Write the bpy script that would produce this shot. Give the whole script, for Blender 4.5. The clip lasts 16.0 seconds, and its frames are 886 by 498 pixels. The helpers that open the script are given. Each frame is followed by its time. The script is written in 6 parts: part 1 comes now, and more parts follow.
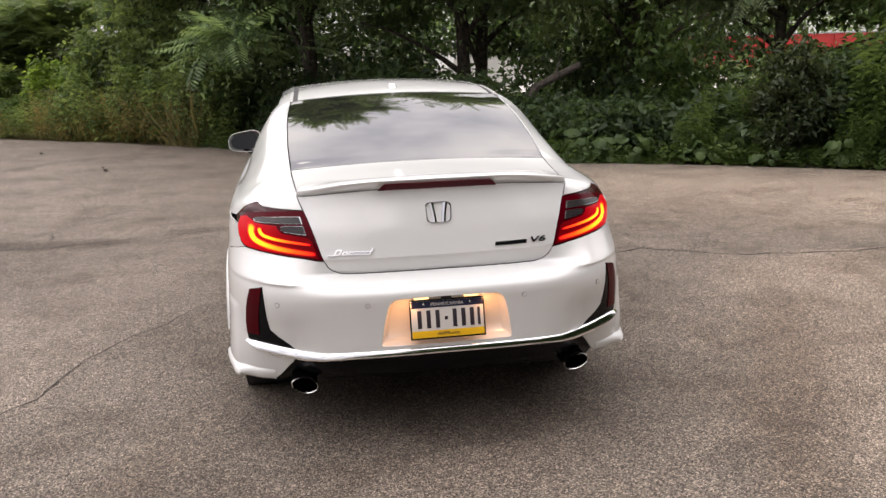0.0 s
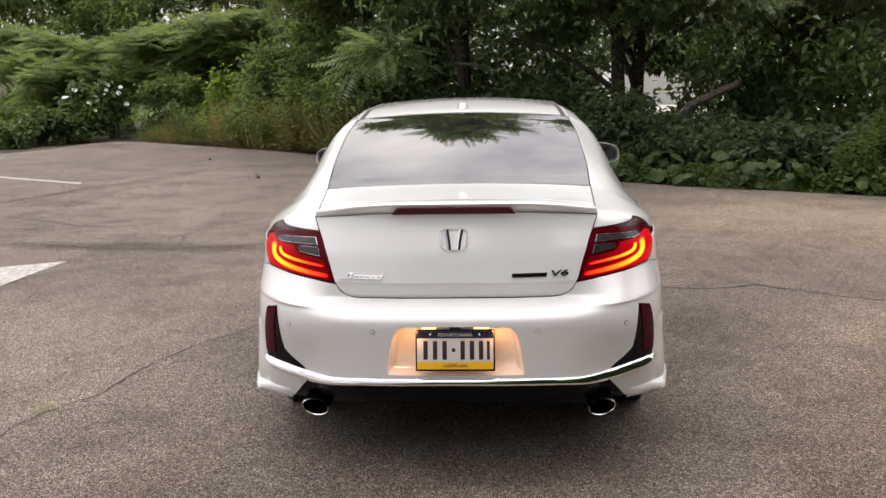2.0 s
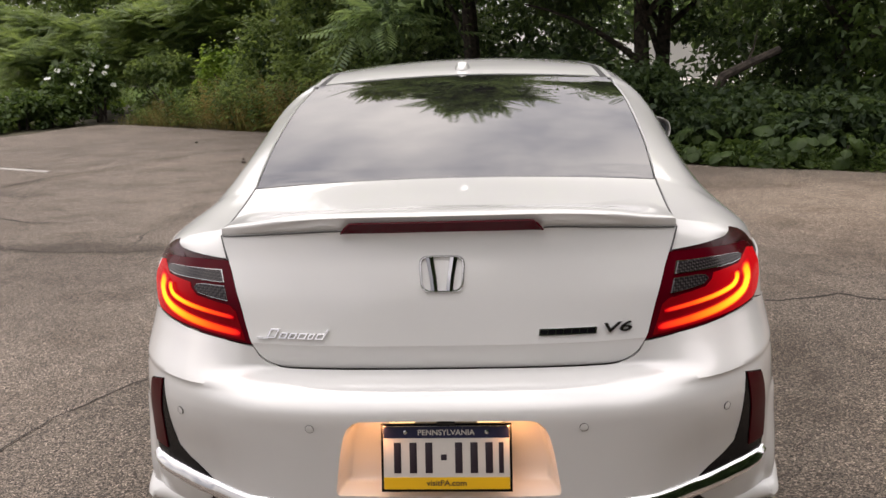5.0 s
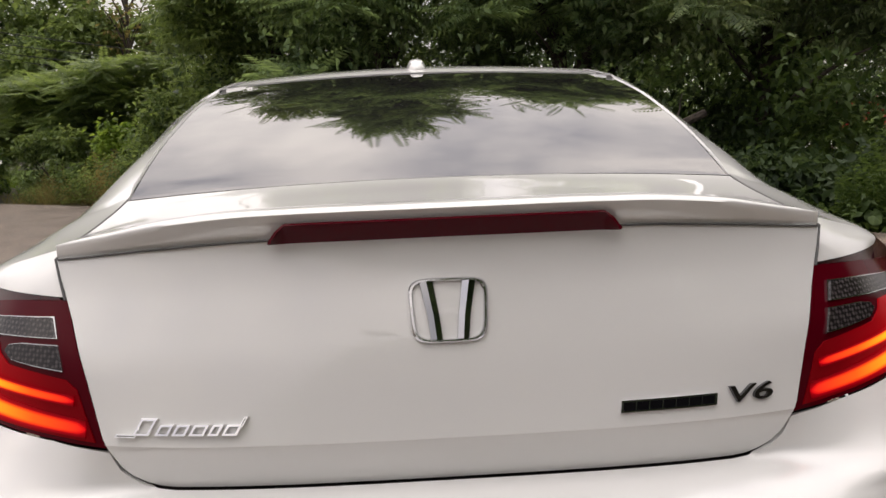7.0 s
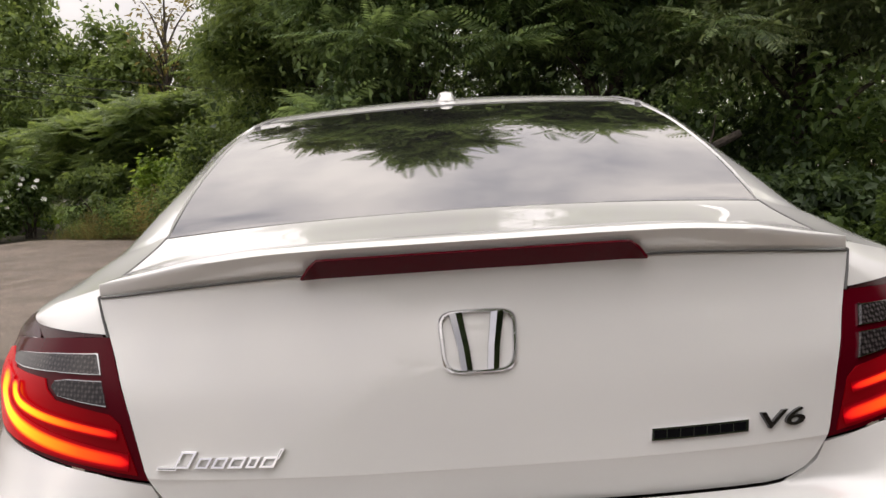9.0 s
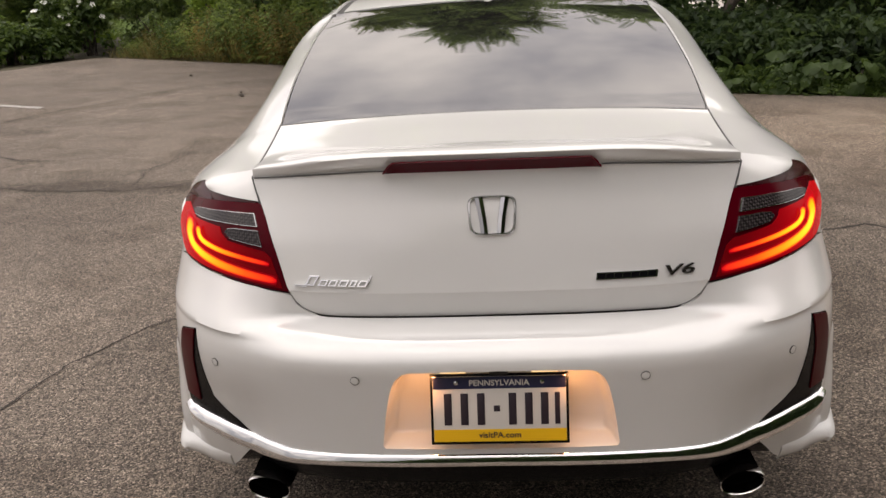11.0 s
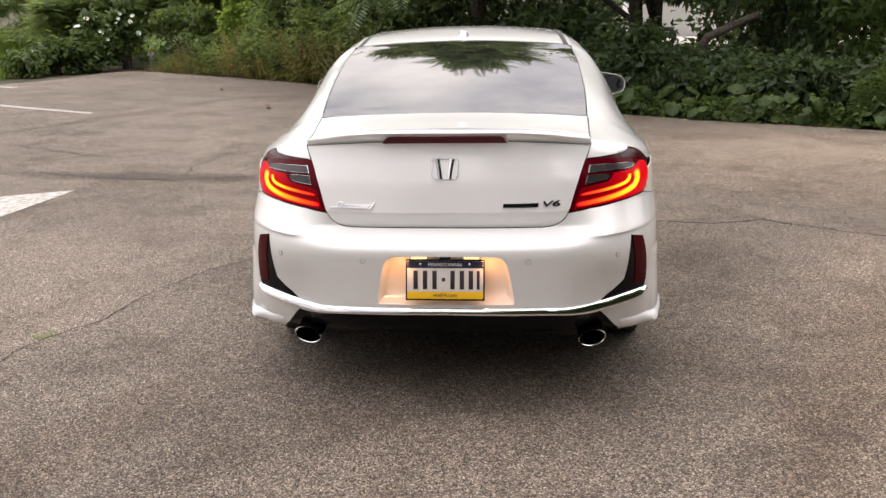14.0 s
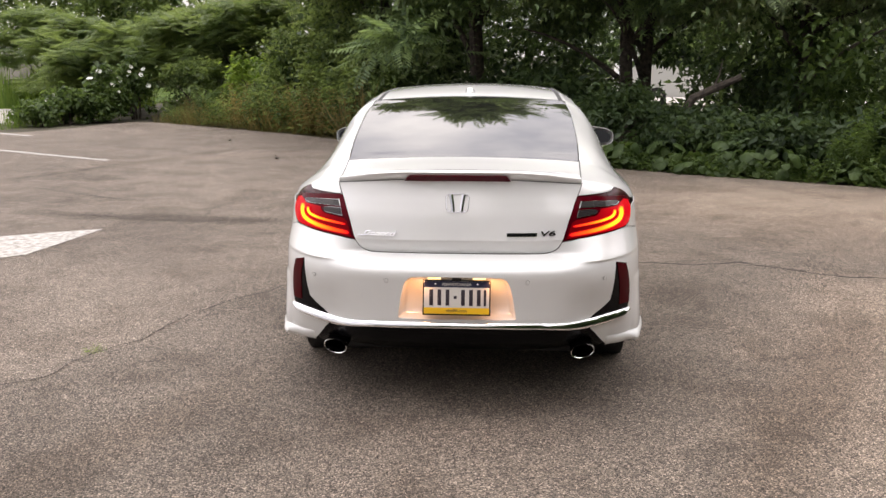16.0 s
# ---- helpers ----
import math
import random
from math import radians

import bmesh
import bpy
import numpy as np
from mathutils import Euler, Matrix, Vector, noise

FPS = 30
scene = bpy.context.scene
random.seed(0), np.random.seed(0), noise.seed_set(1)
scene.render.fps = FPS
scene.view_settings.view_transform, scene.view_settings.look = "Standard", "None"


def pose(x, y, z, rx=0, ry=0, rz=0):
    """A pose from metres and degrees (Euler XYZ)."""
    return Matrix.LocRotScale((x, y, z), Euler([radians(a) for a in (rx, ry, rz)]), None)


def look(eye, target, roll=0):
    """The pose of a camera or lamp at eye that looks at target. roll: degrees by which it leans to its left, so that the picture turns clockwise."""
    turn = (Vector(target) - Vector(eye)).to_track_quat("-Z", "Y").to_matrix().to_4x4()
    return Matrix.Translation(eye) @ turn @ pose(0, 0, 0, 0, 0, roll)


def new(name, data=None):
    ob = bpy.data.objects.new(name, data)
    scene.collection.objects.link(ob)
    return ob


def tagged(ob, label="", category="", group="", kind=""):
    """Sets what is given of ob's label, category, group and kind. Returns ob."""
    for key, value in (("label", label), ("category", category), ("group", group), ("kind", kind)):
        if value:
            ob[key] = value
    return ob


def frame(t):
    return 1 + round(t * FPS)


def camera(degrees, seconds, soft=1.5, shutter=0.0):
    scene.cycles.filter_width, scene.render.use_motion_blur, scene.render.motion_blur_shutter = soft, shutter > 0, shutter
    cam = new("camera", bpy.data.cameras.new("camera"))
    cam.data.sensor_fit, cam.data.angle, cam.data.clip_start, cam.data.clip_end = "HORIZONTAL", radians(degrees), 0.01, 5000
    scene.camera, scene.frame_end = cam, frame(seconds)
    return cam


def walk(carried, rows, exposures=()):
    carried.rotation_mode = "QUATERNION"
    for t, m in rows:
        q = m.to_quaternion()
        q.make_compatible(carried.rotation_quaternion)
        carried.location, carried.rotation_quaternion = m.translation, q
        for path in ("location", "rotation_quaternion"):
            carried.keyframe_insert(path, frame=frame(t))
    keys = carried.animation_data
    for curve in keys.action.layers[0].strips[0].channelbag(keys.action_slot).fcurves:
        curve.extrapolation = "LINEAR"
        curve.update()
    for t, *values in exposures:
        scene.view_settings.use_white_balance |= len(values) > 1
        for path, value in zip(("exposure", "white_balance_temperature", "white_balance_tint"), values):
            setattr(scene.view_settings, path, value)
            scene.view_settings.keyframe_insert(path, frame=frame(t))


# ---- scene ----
cam = camera(54.8, 16.0, soft=1.5)
# seconds, eye, target, roll
PATH = [
    (0, (-0.580, -3.340, 1.690), (-0.253, -1.422, 1.227), -1.68),
    (0.5, (-0.379, -3.191, 1.680), (-0.117, -1.254, 1.253), -0.45),
    (1, (-0.244, -3.164, 1.683), (-0.057, -1.222, 1.242), -0.19),
    (1.5, (-0.064, -3.208, 1.691), (-0.042, -1.259, 1.246), -0.85),
    (2, (0.099, -3.241, 1.702), (0.015, -1.288, 1.280), -1.17),
    (2.5, (0.149, -3.155, 1.685), (0.031, -1.202, 1.270), -1.91),
    (3, (0.166, -2.948, 1.674), (0.052, -0.997, 1.252), -1.75),
    (3.2, (0.178, -2.869, 1.665), (0.065, -0.922, 1.223), -1.61),
    (5.3, (0.098, -1.660, 1.531), (-0.017, 0.282, 1.064), -2.16),
    (5.5, (0.079, -1.507, 1.512), (-0.035, 0.440, 1.068), -2.22),
    (6, (-0.015, -1.222, 1.471), (-0.037, 0.720, 0.990), -1.56),
    (6.5, (-0.084, -1.056, 1.371), (-0.026, 0.887, 0.898), -2.40),
    (7, (-0.068, -1.039, 1.265), (0.034, 0.938, 0.982), -2.25),
    (7.5, (-0.062, -1.041, 1.216), (0.019, 0.945, 1.002), -2.42),
    (8, (-0.068, -1.044, 1.213), (0.003, 0.948, 1.043), -2.86),
    (8.2, (-0.071, -1.045, 1.216), (-0.009, 0.947, 1.050), -3.10),
    (10.3, (-0.028, -1.364, 1.456), (-0.104, 0.576, 0.975), -3.54),
    (10.5, (-0.035, -1.477, 1.484), (-0.128, 0.449, 0.950), -3.38),
    (11, (-0.013, -1.752, 1.550), (-0.120, 0.146, 0.929), -2.81),
    (11.5, (0.078, -1.977, 1.584), (-0.053, -0.085, 0.948), -2.47),
    (12, (0.166, -2.235, 1.619), (-0.024, -0.345, 0.994), -1.76),
    (12.5, (0.140, -2.516, 1.623), (-0.034, -0.622, 1.006), -1.64),
    (13, (0.121, -2.767, 1.655), (0.005, -0.867, 1.041), -1.42),
    (13.5, (0.179, -3.011, 1.653), (0.081, -1.107, 1.047), -0.84),
    (14, (0.206, -3.227, 1.679), (0.080, -1.314, 1.109), -0.98),
    (14.5, (0.123, -3.385, 1.675), (0.012, -1.460, 1.147), -0.75),
    (15, (0.043, -3.554, 1.681), (-0.009, -1.620, 1.172), -0.46),
    (15.5, (0.086, -3.696, 1.692), (0.030, -1.753, 1.221), -0.46),
    (16, (0.153, -3.821, 1.696), (0.043, -1.875, 1.250), -0.07),
]
# seconds, stops, white balance
EXPOSURES = [(0.0, -0.22, 6850), (2.5, -0.31, 6850), (5.3, -0.60, 7000), (6.0, -0.77, 7080), (6.5, -0.68, 7100), (7.0, -0.57, 7100), (8.2, -0.45, 7100), (10.3, -0.57, 7180), (11.0, -0.65, 7240), (12.0, -0.55, 7240), (13.0, -0.24, 7120), (14.0, -0.14, 6950), (16.0, -0.12, 6870)]
walk(cam, [(t, look(eye, target, roll)) for t, eye, target, roll in PATH], [(t, stops, kelvin, 12) for t, stops, kelvin in EXPOSURES])

# ---------------------------------------------------------------- light
SUN_UP, SUN_TURN = 64.0, -12.0


def build_sky():
    world = bpy.data.worlds.new("sky")
    scene.world = world
    world.use_nodes = True
    nt = world.node_tree
    nt.nodes.clear()
    out = nt.nodes.new("ShaderNodeOutputWorld")
    bg = nt.nodes.new("ShaderNodeBackground")
    sky = nt.nodes.new("ShaderNodeTexSky")
    sky.sky_type = "NISHITA"
    sky.sun_disc = False
    sky.sun_elevation = radians(SUN_UP)
    sky.sun_rotation = radians(SUN_TURN)
    gain = nt.nodes.new("ShaderNodeVectorMath")
    gain.operation = "SCALE"
    gain.inputs["Scale"].default_value = 0.10
    coord = nt.nodes.new("ShaderNodeTexCoord")
    squash = nt.nodes.new("ShaderNodeMapping")
    squash.inputs["Scale"].default_value = (1.0, 1.0, 1.3)
    cloud = nt.nodes.new("ShaderNodeTexNoise")
    cloud.inputs["Scale"].default_value = 3.7
    cloud.inputs["Detail"].default_value = 6.0
    cloud.inputs["Roughness"].default_value = 0.55
    ramp = nt.nodes.new("ShaderNodeValToRGB")
    ramp.color_ramp.elements[0].position = 0.32
    ramp.color_ramp.elements[0].color = (0.60, 0.60, 0.675, 1)
    ramp.color_ramp.elements[1].position = 0.68
    ramp.color_ramp.elements[1].color = (1.37, 1.32, 1.31, 1)
    mix = nt.nodes.new("ShaderNodeMixRGB")
    mix.inputs["Fac"].default_value = 0.88
    nt.links.new(coord.outputs["Generated"], squash.inputs["Vector"])
    nt.links.new(squash.outputs["Vector"], cloud.inputs["Vector"])
    nt.links.new(cloud.outputs["Fac"], ramp.inputs["Fac"])
    nt.links.new(sky.outputs["Color"], gain.inputs[0])
    nt.links.new(gain.outputs["Vector"], mix.inputs["Color1"])
    nt.links.new(ramp.outputs["Color"], mix.inputs["Color2"])
    # an overcast sky is up to three times brighter overhead than at the horizon
    axes = nt.nodes.new("ShaderNodeSeparateXYZ")
    nt.links.new(coord.outputs["Generated"], axes.inputs["Vector"])
    rise = nt.nodes.new("ShaderNodeMapRange")
    rise.inputs["From Min"].default_value, rise.inputs["From Max"].default_value = 0.0, 1.0
    rise.inputs["To Min"].default_value, rise.inputs["To Max"].default_value = 0.8, 2.9
    nt.links.new(axes.outputs["Z"], rise.inputs["Value"])
    dome = nt.nodes.new("ShaderNodeVectorMath")
    dome.operation = "SCALE"
    nt.links.new(mix.outputs["Color"], dome.inputs[0])
    nt.links.new(rise.outputs["Result"], dome.inputs["Scale"])
    # the clouds are brighter round the hidden sun
    side = nt.nodes.new("ShaderNodeVectorMath")
    side.operation = "DOT_PRODUCT"
    side.inputs[1].default_value = Vector((math.sin(radians(SUN_TURN)), math.cos(radians(SUN_TURN)), math.tan(radians(SUN_UP)))).normalized()
    nt.links.new(coord.outputs["Generated"], side.inputs[0])
    glow = nt.nodes.new("ShaderNodeMapRange")
    glow.interpolation_type = "SMOOTHSTEP"
    glow.inputs["From Min"].default_value, glow.inputs["From Max"].default_value = -0.1, 1.0
    glow.inputs["To Min"].default_value, glow.inputs["To Max"].default_value = 0.87, 1.58
    nt.links.new(side.outputs["Value"], glow.inputs["Value"])
    veil = nt.nodes.new("ShaderNodeVectorMath")
    veil.operation = "SCALE"
    nt.links.new(dome.outputs["Vector"], veil.inputs[0])
    nt.links.new(glow.outputs["Result"], veil.inputs["Scale"])
    nt.links.new(veil.outputs["Vector"], bg.inputs["Color"])
    bg.inputs["Strength"].default_value = SKY_STRENGTH
    nt.links.new(bg.outputs["Background"], out.inputs["Surface"])


SKY_STRENGTH = 0.94
build_sky()
sun = new("sun", bpy.data.lights.new("sun", "SUN"))
sun.data.energy, sun.data.angle, sun.data.color = 0.55, radians(28), (1.0, 0.95, 0.88)
sun.matrix_world = look((20 * math.sin(radians(SUN_TURN)), 20 * math.cos(radians(SUN_TURN)), 20 * math.tan(radians(SUN_UP))), (0, 0, 0))

# ---------------------------------------------------------------- materials
def material(name, color, rough=0.5, metal=0.0, spec=0.5, coat=0.0, emit=None, power=0.0, ior=1.5):
    m = bpy.data.materials.new(name)
    m.use_nodes = True
    b = m.node_tree.nodes["Principled BSDF"]
    b.inputs["Base Color"].default_value = (*color, 1)
    b.inputs["Roughness"].default_value = rough
    b.inputs["Metallic"].default_value = metal
    b.inputs["Specular IOR Level"].default_value = spec
    b.inputs["Coat Weight"].default_value = coat
    b.inputs["Coat Roughness"].default_value = 0.09
    b.inputs["IOR"].default_value = ior
    if emit:
        b.inputs["Emission Color"].default_value = (*emit, 1)
        b.inputs["Emission Strength"].default_value = power
    return m


def add(m, kind, **values):
    n = m.node_tree.nodes.new(kind)
    for key, value in values.items():
        n.inputs[key.replace("_", " ")].default_value = value
    return n


def tie(m, a, b):
    m.node_tree.links.new(a, b)


def bsdf(m):
    return m.node_tree.nodes["Principled BSDF"]


def ramp_node(m, stops):
    n = m.node_tree.nodes.new("ShaderNodeValToRGB")
    els = n.color_ramp.elements
    while len(els) < len(stops):
        els.new(0.5)
    for e, (at, c) in zip(els, stops):
        e.position, e.color = at, (*c, 1)
    return n


def mottled(m, dark, light, scale, detail=4.0, bump=0.0, bump_scale=0.0, coords="Object"):
    """Base colour between two tones at one scale, fine relief at another."""
    co = m.node_tree.nodes.new("ShaderNodeTexCoord")
    n = add(m, "ShaderNodeTexNoise", Scale=scale, Detail=detail)
    tie(m, co.outputs[coords], n.inputs["Vector"])
    r = ramp_node(m, [(0.35, dark), (0.68, light)])
    tie(m, n.outputs["Fac"], r.inputs["Fac"])
    tie(m, r.outputs["Color"], bsdf(m).inputs["Base Color"])
    if bump:
        f = add(m, "ShaderNodeTexNoise", Scale=bump_scale, Detail=3.0)
        tie(m, co.outputs[coords], f.inputs["Vector"])
        bp = add(m, "ShaderNodeBump", Strength=bump, Distance=0.01)
        tie(m, f.outputs["Fac"], bp.inputs["Height"])
        tie(m, bp.outputs["Normal"], bsdf(m).inputs["Normal"])
    return m


def leaf_material(name, dark, light, scale=1.2, rough=0.48):
    """Leaves differ clump by clump and leaf by leaf, and let some light through."""
    m = material(name, light, rough, spec=0.28)
    geo = m.node_tree.nodes.new("ShaderNodeNewGeometry")
    big = add(m, "ShaderNodeTexNoise", Scale=scale, Detail=2.0)
    tie(m, geo.outputs["Position"], big.inputs["Vector"])
    mix = m.node_tree.nodes.new("ShaderNodeMath")
    mix.operation = "MULTIPLY_ADD"
    mix.inputs[1].default_value = 0.45
    tie(m, geo.outputs["Random Per Island"], mix.inputs[0])
    tie(m, big.outputs["Fac"], mix.inputs[2])
    r = ramp_node(m, [(0.42, dark), (0.95, light)])
    tie(m, mix.outputs[0], r.inputs["Fac"])
    tie(m, r.outputs["Color"], bsdf(m).inputs["Base Color"])
    thin = m.node_tree.nodes.new("ShaderNodeBsdfTranslucent")
    glow = m.node_tree.nodes.new("ShaderNodeMixRGB")
    glow.blend_type, glow.inputs["Fac"].default_value = "MULTIPLY", 1.0
    glow.inputs["Color2"].default_value = (1.7, 1.6, 1.1, 1)
    tie(m, r.outputs["Color"], glow.inputs["Color1"])
    tie(m, glow.outputs["Color"], thin.inputs["Color"])
    both = m.node_tree.nodes.new("ShaderNodeMixShader")
    both.inputs["Fac"].default_value = 0.45
    tie(m, bsdf(m).outputs["BSDF"], both.inputs[1])
    tie(m, thin.outputs["BSDF"], both.inputs[2])
    tie(m, both.outputs["Shader"], m.node_tree.nodes["Material Output"].inputs["Surface"])
    return m


def asphalt_material(name, shade, grain, streaks=()):
    m = material(name, (0.14, 0.12, 0.11), 0.7, spec=0.3)
    co = m.node_tree.nodes.new("ShaderNodeTexCoord")
    P = co.outputs["Object"]
    # broad bleaching and dark worn lanes
    broad = add(m, "ShaderNodeTexNoise", Scale=0.35, Detail=5.0, Roughness=0.6)
    tie(m, P, broad.inputs["Vector"])
    base = ramp_node(m, [(at, tuple(v * shade for v in tone)) for at, tone in ((0.30, (0.124, 0.103, 0.086)), (0.5, (0.177, 0.150, 0.126)), (0.72, (0.231, 0.196, 0.165)))])
    tie(m, broad.outputs["Fac"], base.inputs["Fac"])
    # stone chips of two sizes, with dark gaps between
    chips = add(m, "ShaderNodeTexVoronoi", Scale=grain)
    tie(m, P, chips.inputs["Vector"])
    tone = ramp_node(m, [(0.0, (0.17, 0.165, 0.158)), (0.30, (0.50, 0.49, 0.47)), (0.5, (0.90, 0.88, 0.85)), (0.75, (1.28, 1.24, 1.20)), (0.90, (1.95, 1.89, 1.83)), (1.0, (3.0, 2.92, 2.84))])
    sep = m.node_tree.nodes.new("ShaderNodeSeparateColor")
    tie(m, chips.outputs["Color"], sep.inputs["Color"])
    tie(m, sep.outputs["Red"], tone.inputs["Fac"])
    coarse = add(m, "ShaderNodeTexVoronoi", Scale=grain * 0.5)
    tie(m, P, coarse.inputs["Vector"])
    sep2 = m.node_tree.nodes.new("ShaderNodeSeparateColor")
    tie(m, coarse.outputs["Color"], sep2.inputs["Color"])
    tone2 = ramp_node(m, [(0.0, (0.76, 0.76, 0.77)), (0.5, (0.98, 0.98, 0.98)), (1.0, (1.25, 1.235, 1.22))])
    tie(m, sep2.outputs["Green"], tone2.inputs["Fac"])
    both = m.node_tree.nodes.new("ShaderNodeMixRGB")
    both.blend_type, both.inputs["Fac"].default_value = "MULTIPLY", 1.0
    tie(m, tone.outputs["Color"], both.inputs["Color1"])
    tie(m, tone2.outputs["Color"], both.inputs["Color2"])
    mul = m.node_tree.nodes.new("ShaderNodeMixRGB")
    mul.blend_type, mul.inputs["Fac"].default_value = "MULTIPLY", 1.0
    tie(m, base.outputs["Color"], mul.inputs["Color1"])
    tie(m, both.outputs["Color"], mul.inputs["Color2"])
    # oil and tyre stains
    spots = add(m, "ShaderNodeTexNoise", Scale=1.6, Detail=6.0, Roughness=0.65)
    tie(m, P, spots.inputs["Vector"])
    dirt = ramp_node(m, [(0.34, (0.66, 0.635, 0.61)), (0.52, (1.0, 1.0, 1.0))])
    tie(m, spots.outputs["Fac"], dirt.inputs["Fac"])
    mul2 = m.node_tree.nodes.new("ShaderNodeMixRGB")
    mul2.blend_type, mul2.inputs["Fac"].default_value = "MULTIPLY", 1.0
    tie(m, mul.outputs["Color"], mul2.inputs["Color1"])
    tie(m, dirt.outputs["Color"], mul2.inputs["Color2"])
    last = mul2
    # old damp and oily streaks, and broad pale ovals that brighten, all with ragged rims
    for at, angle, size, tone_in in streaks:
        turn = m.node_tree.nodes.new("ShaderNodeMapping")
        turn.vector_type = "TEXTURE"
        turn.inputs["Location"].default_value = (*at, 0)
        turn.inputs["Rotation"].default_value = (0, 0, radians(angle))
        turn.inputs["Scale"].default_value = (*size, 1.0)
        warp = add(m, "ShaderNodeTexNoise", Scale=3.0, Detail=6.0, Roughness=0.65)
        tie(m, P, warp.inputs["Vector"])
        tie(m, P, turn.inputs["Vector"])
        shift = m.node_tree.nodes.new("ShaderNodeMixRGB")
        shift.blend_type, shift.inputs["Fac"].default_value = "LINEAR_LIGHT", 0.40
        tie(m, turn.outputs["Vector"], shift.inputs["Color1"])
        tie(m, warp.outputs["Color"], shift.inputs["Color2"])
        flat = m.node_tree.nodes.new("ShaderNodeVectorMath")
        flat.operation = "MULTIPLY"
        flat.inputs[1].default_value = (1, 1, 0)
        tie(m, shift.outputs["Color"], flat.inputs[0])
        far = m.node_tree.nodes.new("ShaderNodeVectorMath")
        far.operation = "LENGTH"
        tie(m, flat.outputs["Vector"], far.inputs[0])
        oval_tone = ramp_node(m, [(0.35, (tone_in, tone_in * 0.965, tone_in * 0.93)), (1.0, (1.0, 1.0, 1.0))])
        tie(m, far.outputs["Value"], oval_tone.inputs["Fac"])
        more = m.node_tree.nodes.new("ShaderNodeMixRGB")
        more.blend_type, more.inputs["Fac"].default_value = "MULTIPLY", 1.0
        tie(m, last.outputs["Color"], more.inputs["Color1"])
        tie(m, oval_tone.outputs["Color"], more.inputs["Color2"])
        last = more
    tie(m, last.outputs["Color"], bsdf(m).inputs["Base Color"])
    bp = add(m, "ShaderNodeBump", Strength=0.8, Distance=0.008)
    tie(m, chips.outputs["Distance"], bp.inputs["Height"])
    bp.invert = True
    tie(m, bp.outputs["Normal"], bsdf(m).inputs["Normal"])
    return m


# tones above 1 brighten broad ovals of ground right of the car
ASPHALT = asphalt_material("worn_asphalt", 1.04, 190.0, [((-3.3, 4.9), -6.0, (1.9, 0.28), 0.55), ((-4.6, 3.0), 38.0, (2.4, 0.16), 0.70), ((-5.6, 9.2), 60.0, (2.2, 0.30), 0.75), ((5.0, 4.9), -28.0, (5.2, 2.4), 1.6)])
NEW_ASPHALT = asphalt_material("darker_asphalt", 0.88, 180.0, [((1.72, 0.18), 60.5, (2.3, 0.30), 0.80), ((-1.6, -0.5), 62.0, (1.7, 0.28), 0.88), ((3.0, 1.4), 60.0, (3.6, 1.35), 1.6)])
SOIL = mottled(material("soil", (0.07, 0.055, 0.04), 0.95), (0.035, 0.03, 0.02), (0.085, 0.075, 0.045), 1.5, 6, 0.8, 20)
PAINT_WHITE = mottled(material("pearl_white_paint", (0.75, 0.75, 0.74), 0.42, spec=0.25, coat=1.0), (0.725, 0.727, 0.718), (0.75, 0.752, 0.743), 3.0)
bsdf(PAINT_WHITE).inputs["Coat Roughness"].default_value = 0.015
bsdf(PAINT_WHITE).inputs["Coat IOR"].default_value = 1.9
GLASS_TINT = material("tinted_glass", (0.010, 0.009, 0.010), 0.0, spec=0.65, ior=2.0)
BLACK_GLOSS = material("gloss_black_plastic", (0.005, 0.005, 0.006), 0.26, spec=0.11)
BLACK_MATT = mottled(material("matt_black_plastic", (0.015, 0.015, 0.015), 0.6), (0.012, 0.012, 0.012), (0.022, 0.021, 0.021), 30, 3, 0.2, 300)
CHROME = material("chrome", (0.86, 0.86, 0.87), 0.06, metal=1.0)
BADGE_CHROME = material("badge_chrome", (0.68, 0.68, 0.70), 0.07, metal=1.0)
NAME_CHROME = material("bright_chrome", (0.88, 0.88, 0.89), 0.12, metal=1.0)
DARK_CHROME = material("dark_chrome", (0.12, 0.12, 0.125), 0.18, metal=1.0)
RED_LENS = material("red_lens", (0.060, 0.001, 0.004), 0.30, spec=0.06)
DARK_RED_LENS = material("dark_red_lens", (0.070, 0.0005, 0.005), 0.12, spec=0.10)
CAP_RED = material("dark_lamp_cap", (0.045, 0.006, 0.009), 0.22, spec=0.3, coat=0.08)
EXHAUST = material("exhaust_steel", (0.80, 0.79, 0.78), 0.14, metal=1.0)
SOOT = material("soot", (0.004, 0.004, 0.004), 0.95, spec=0.0)


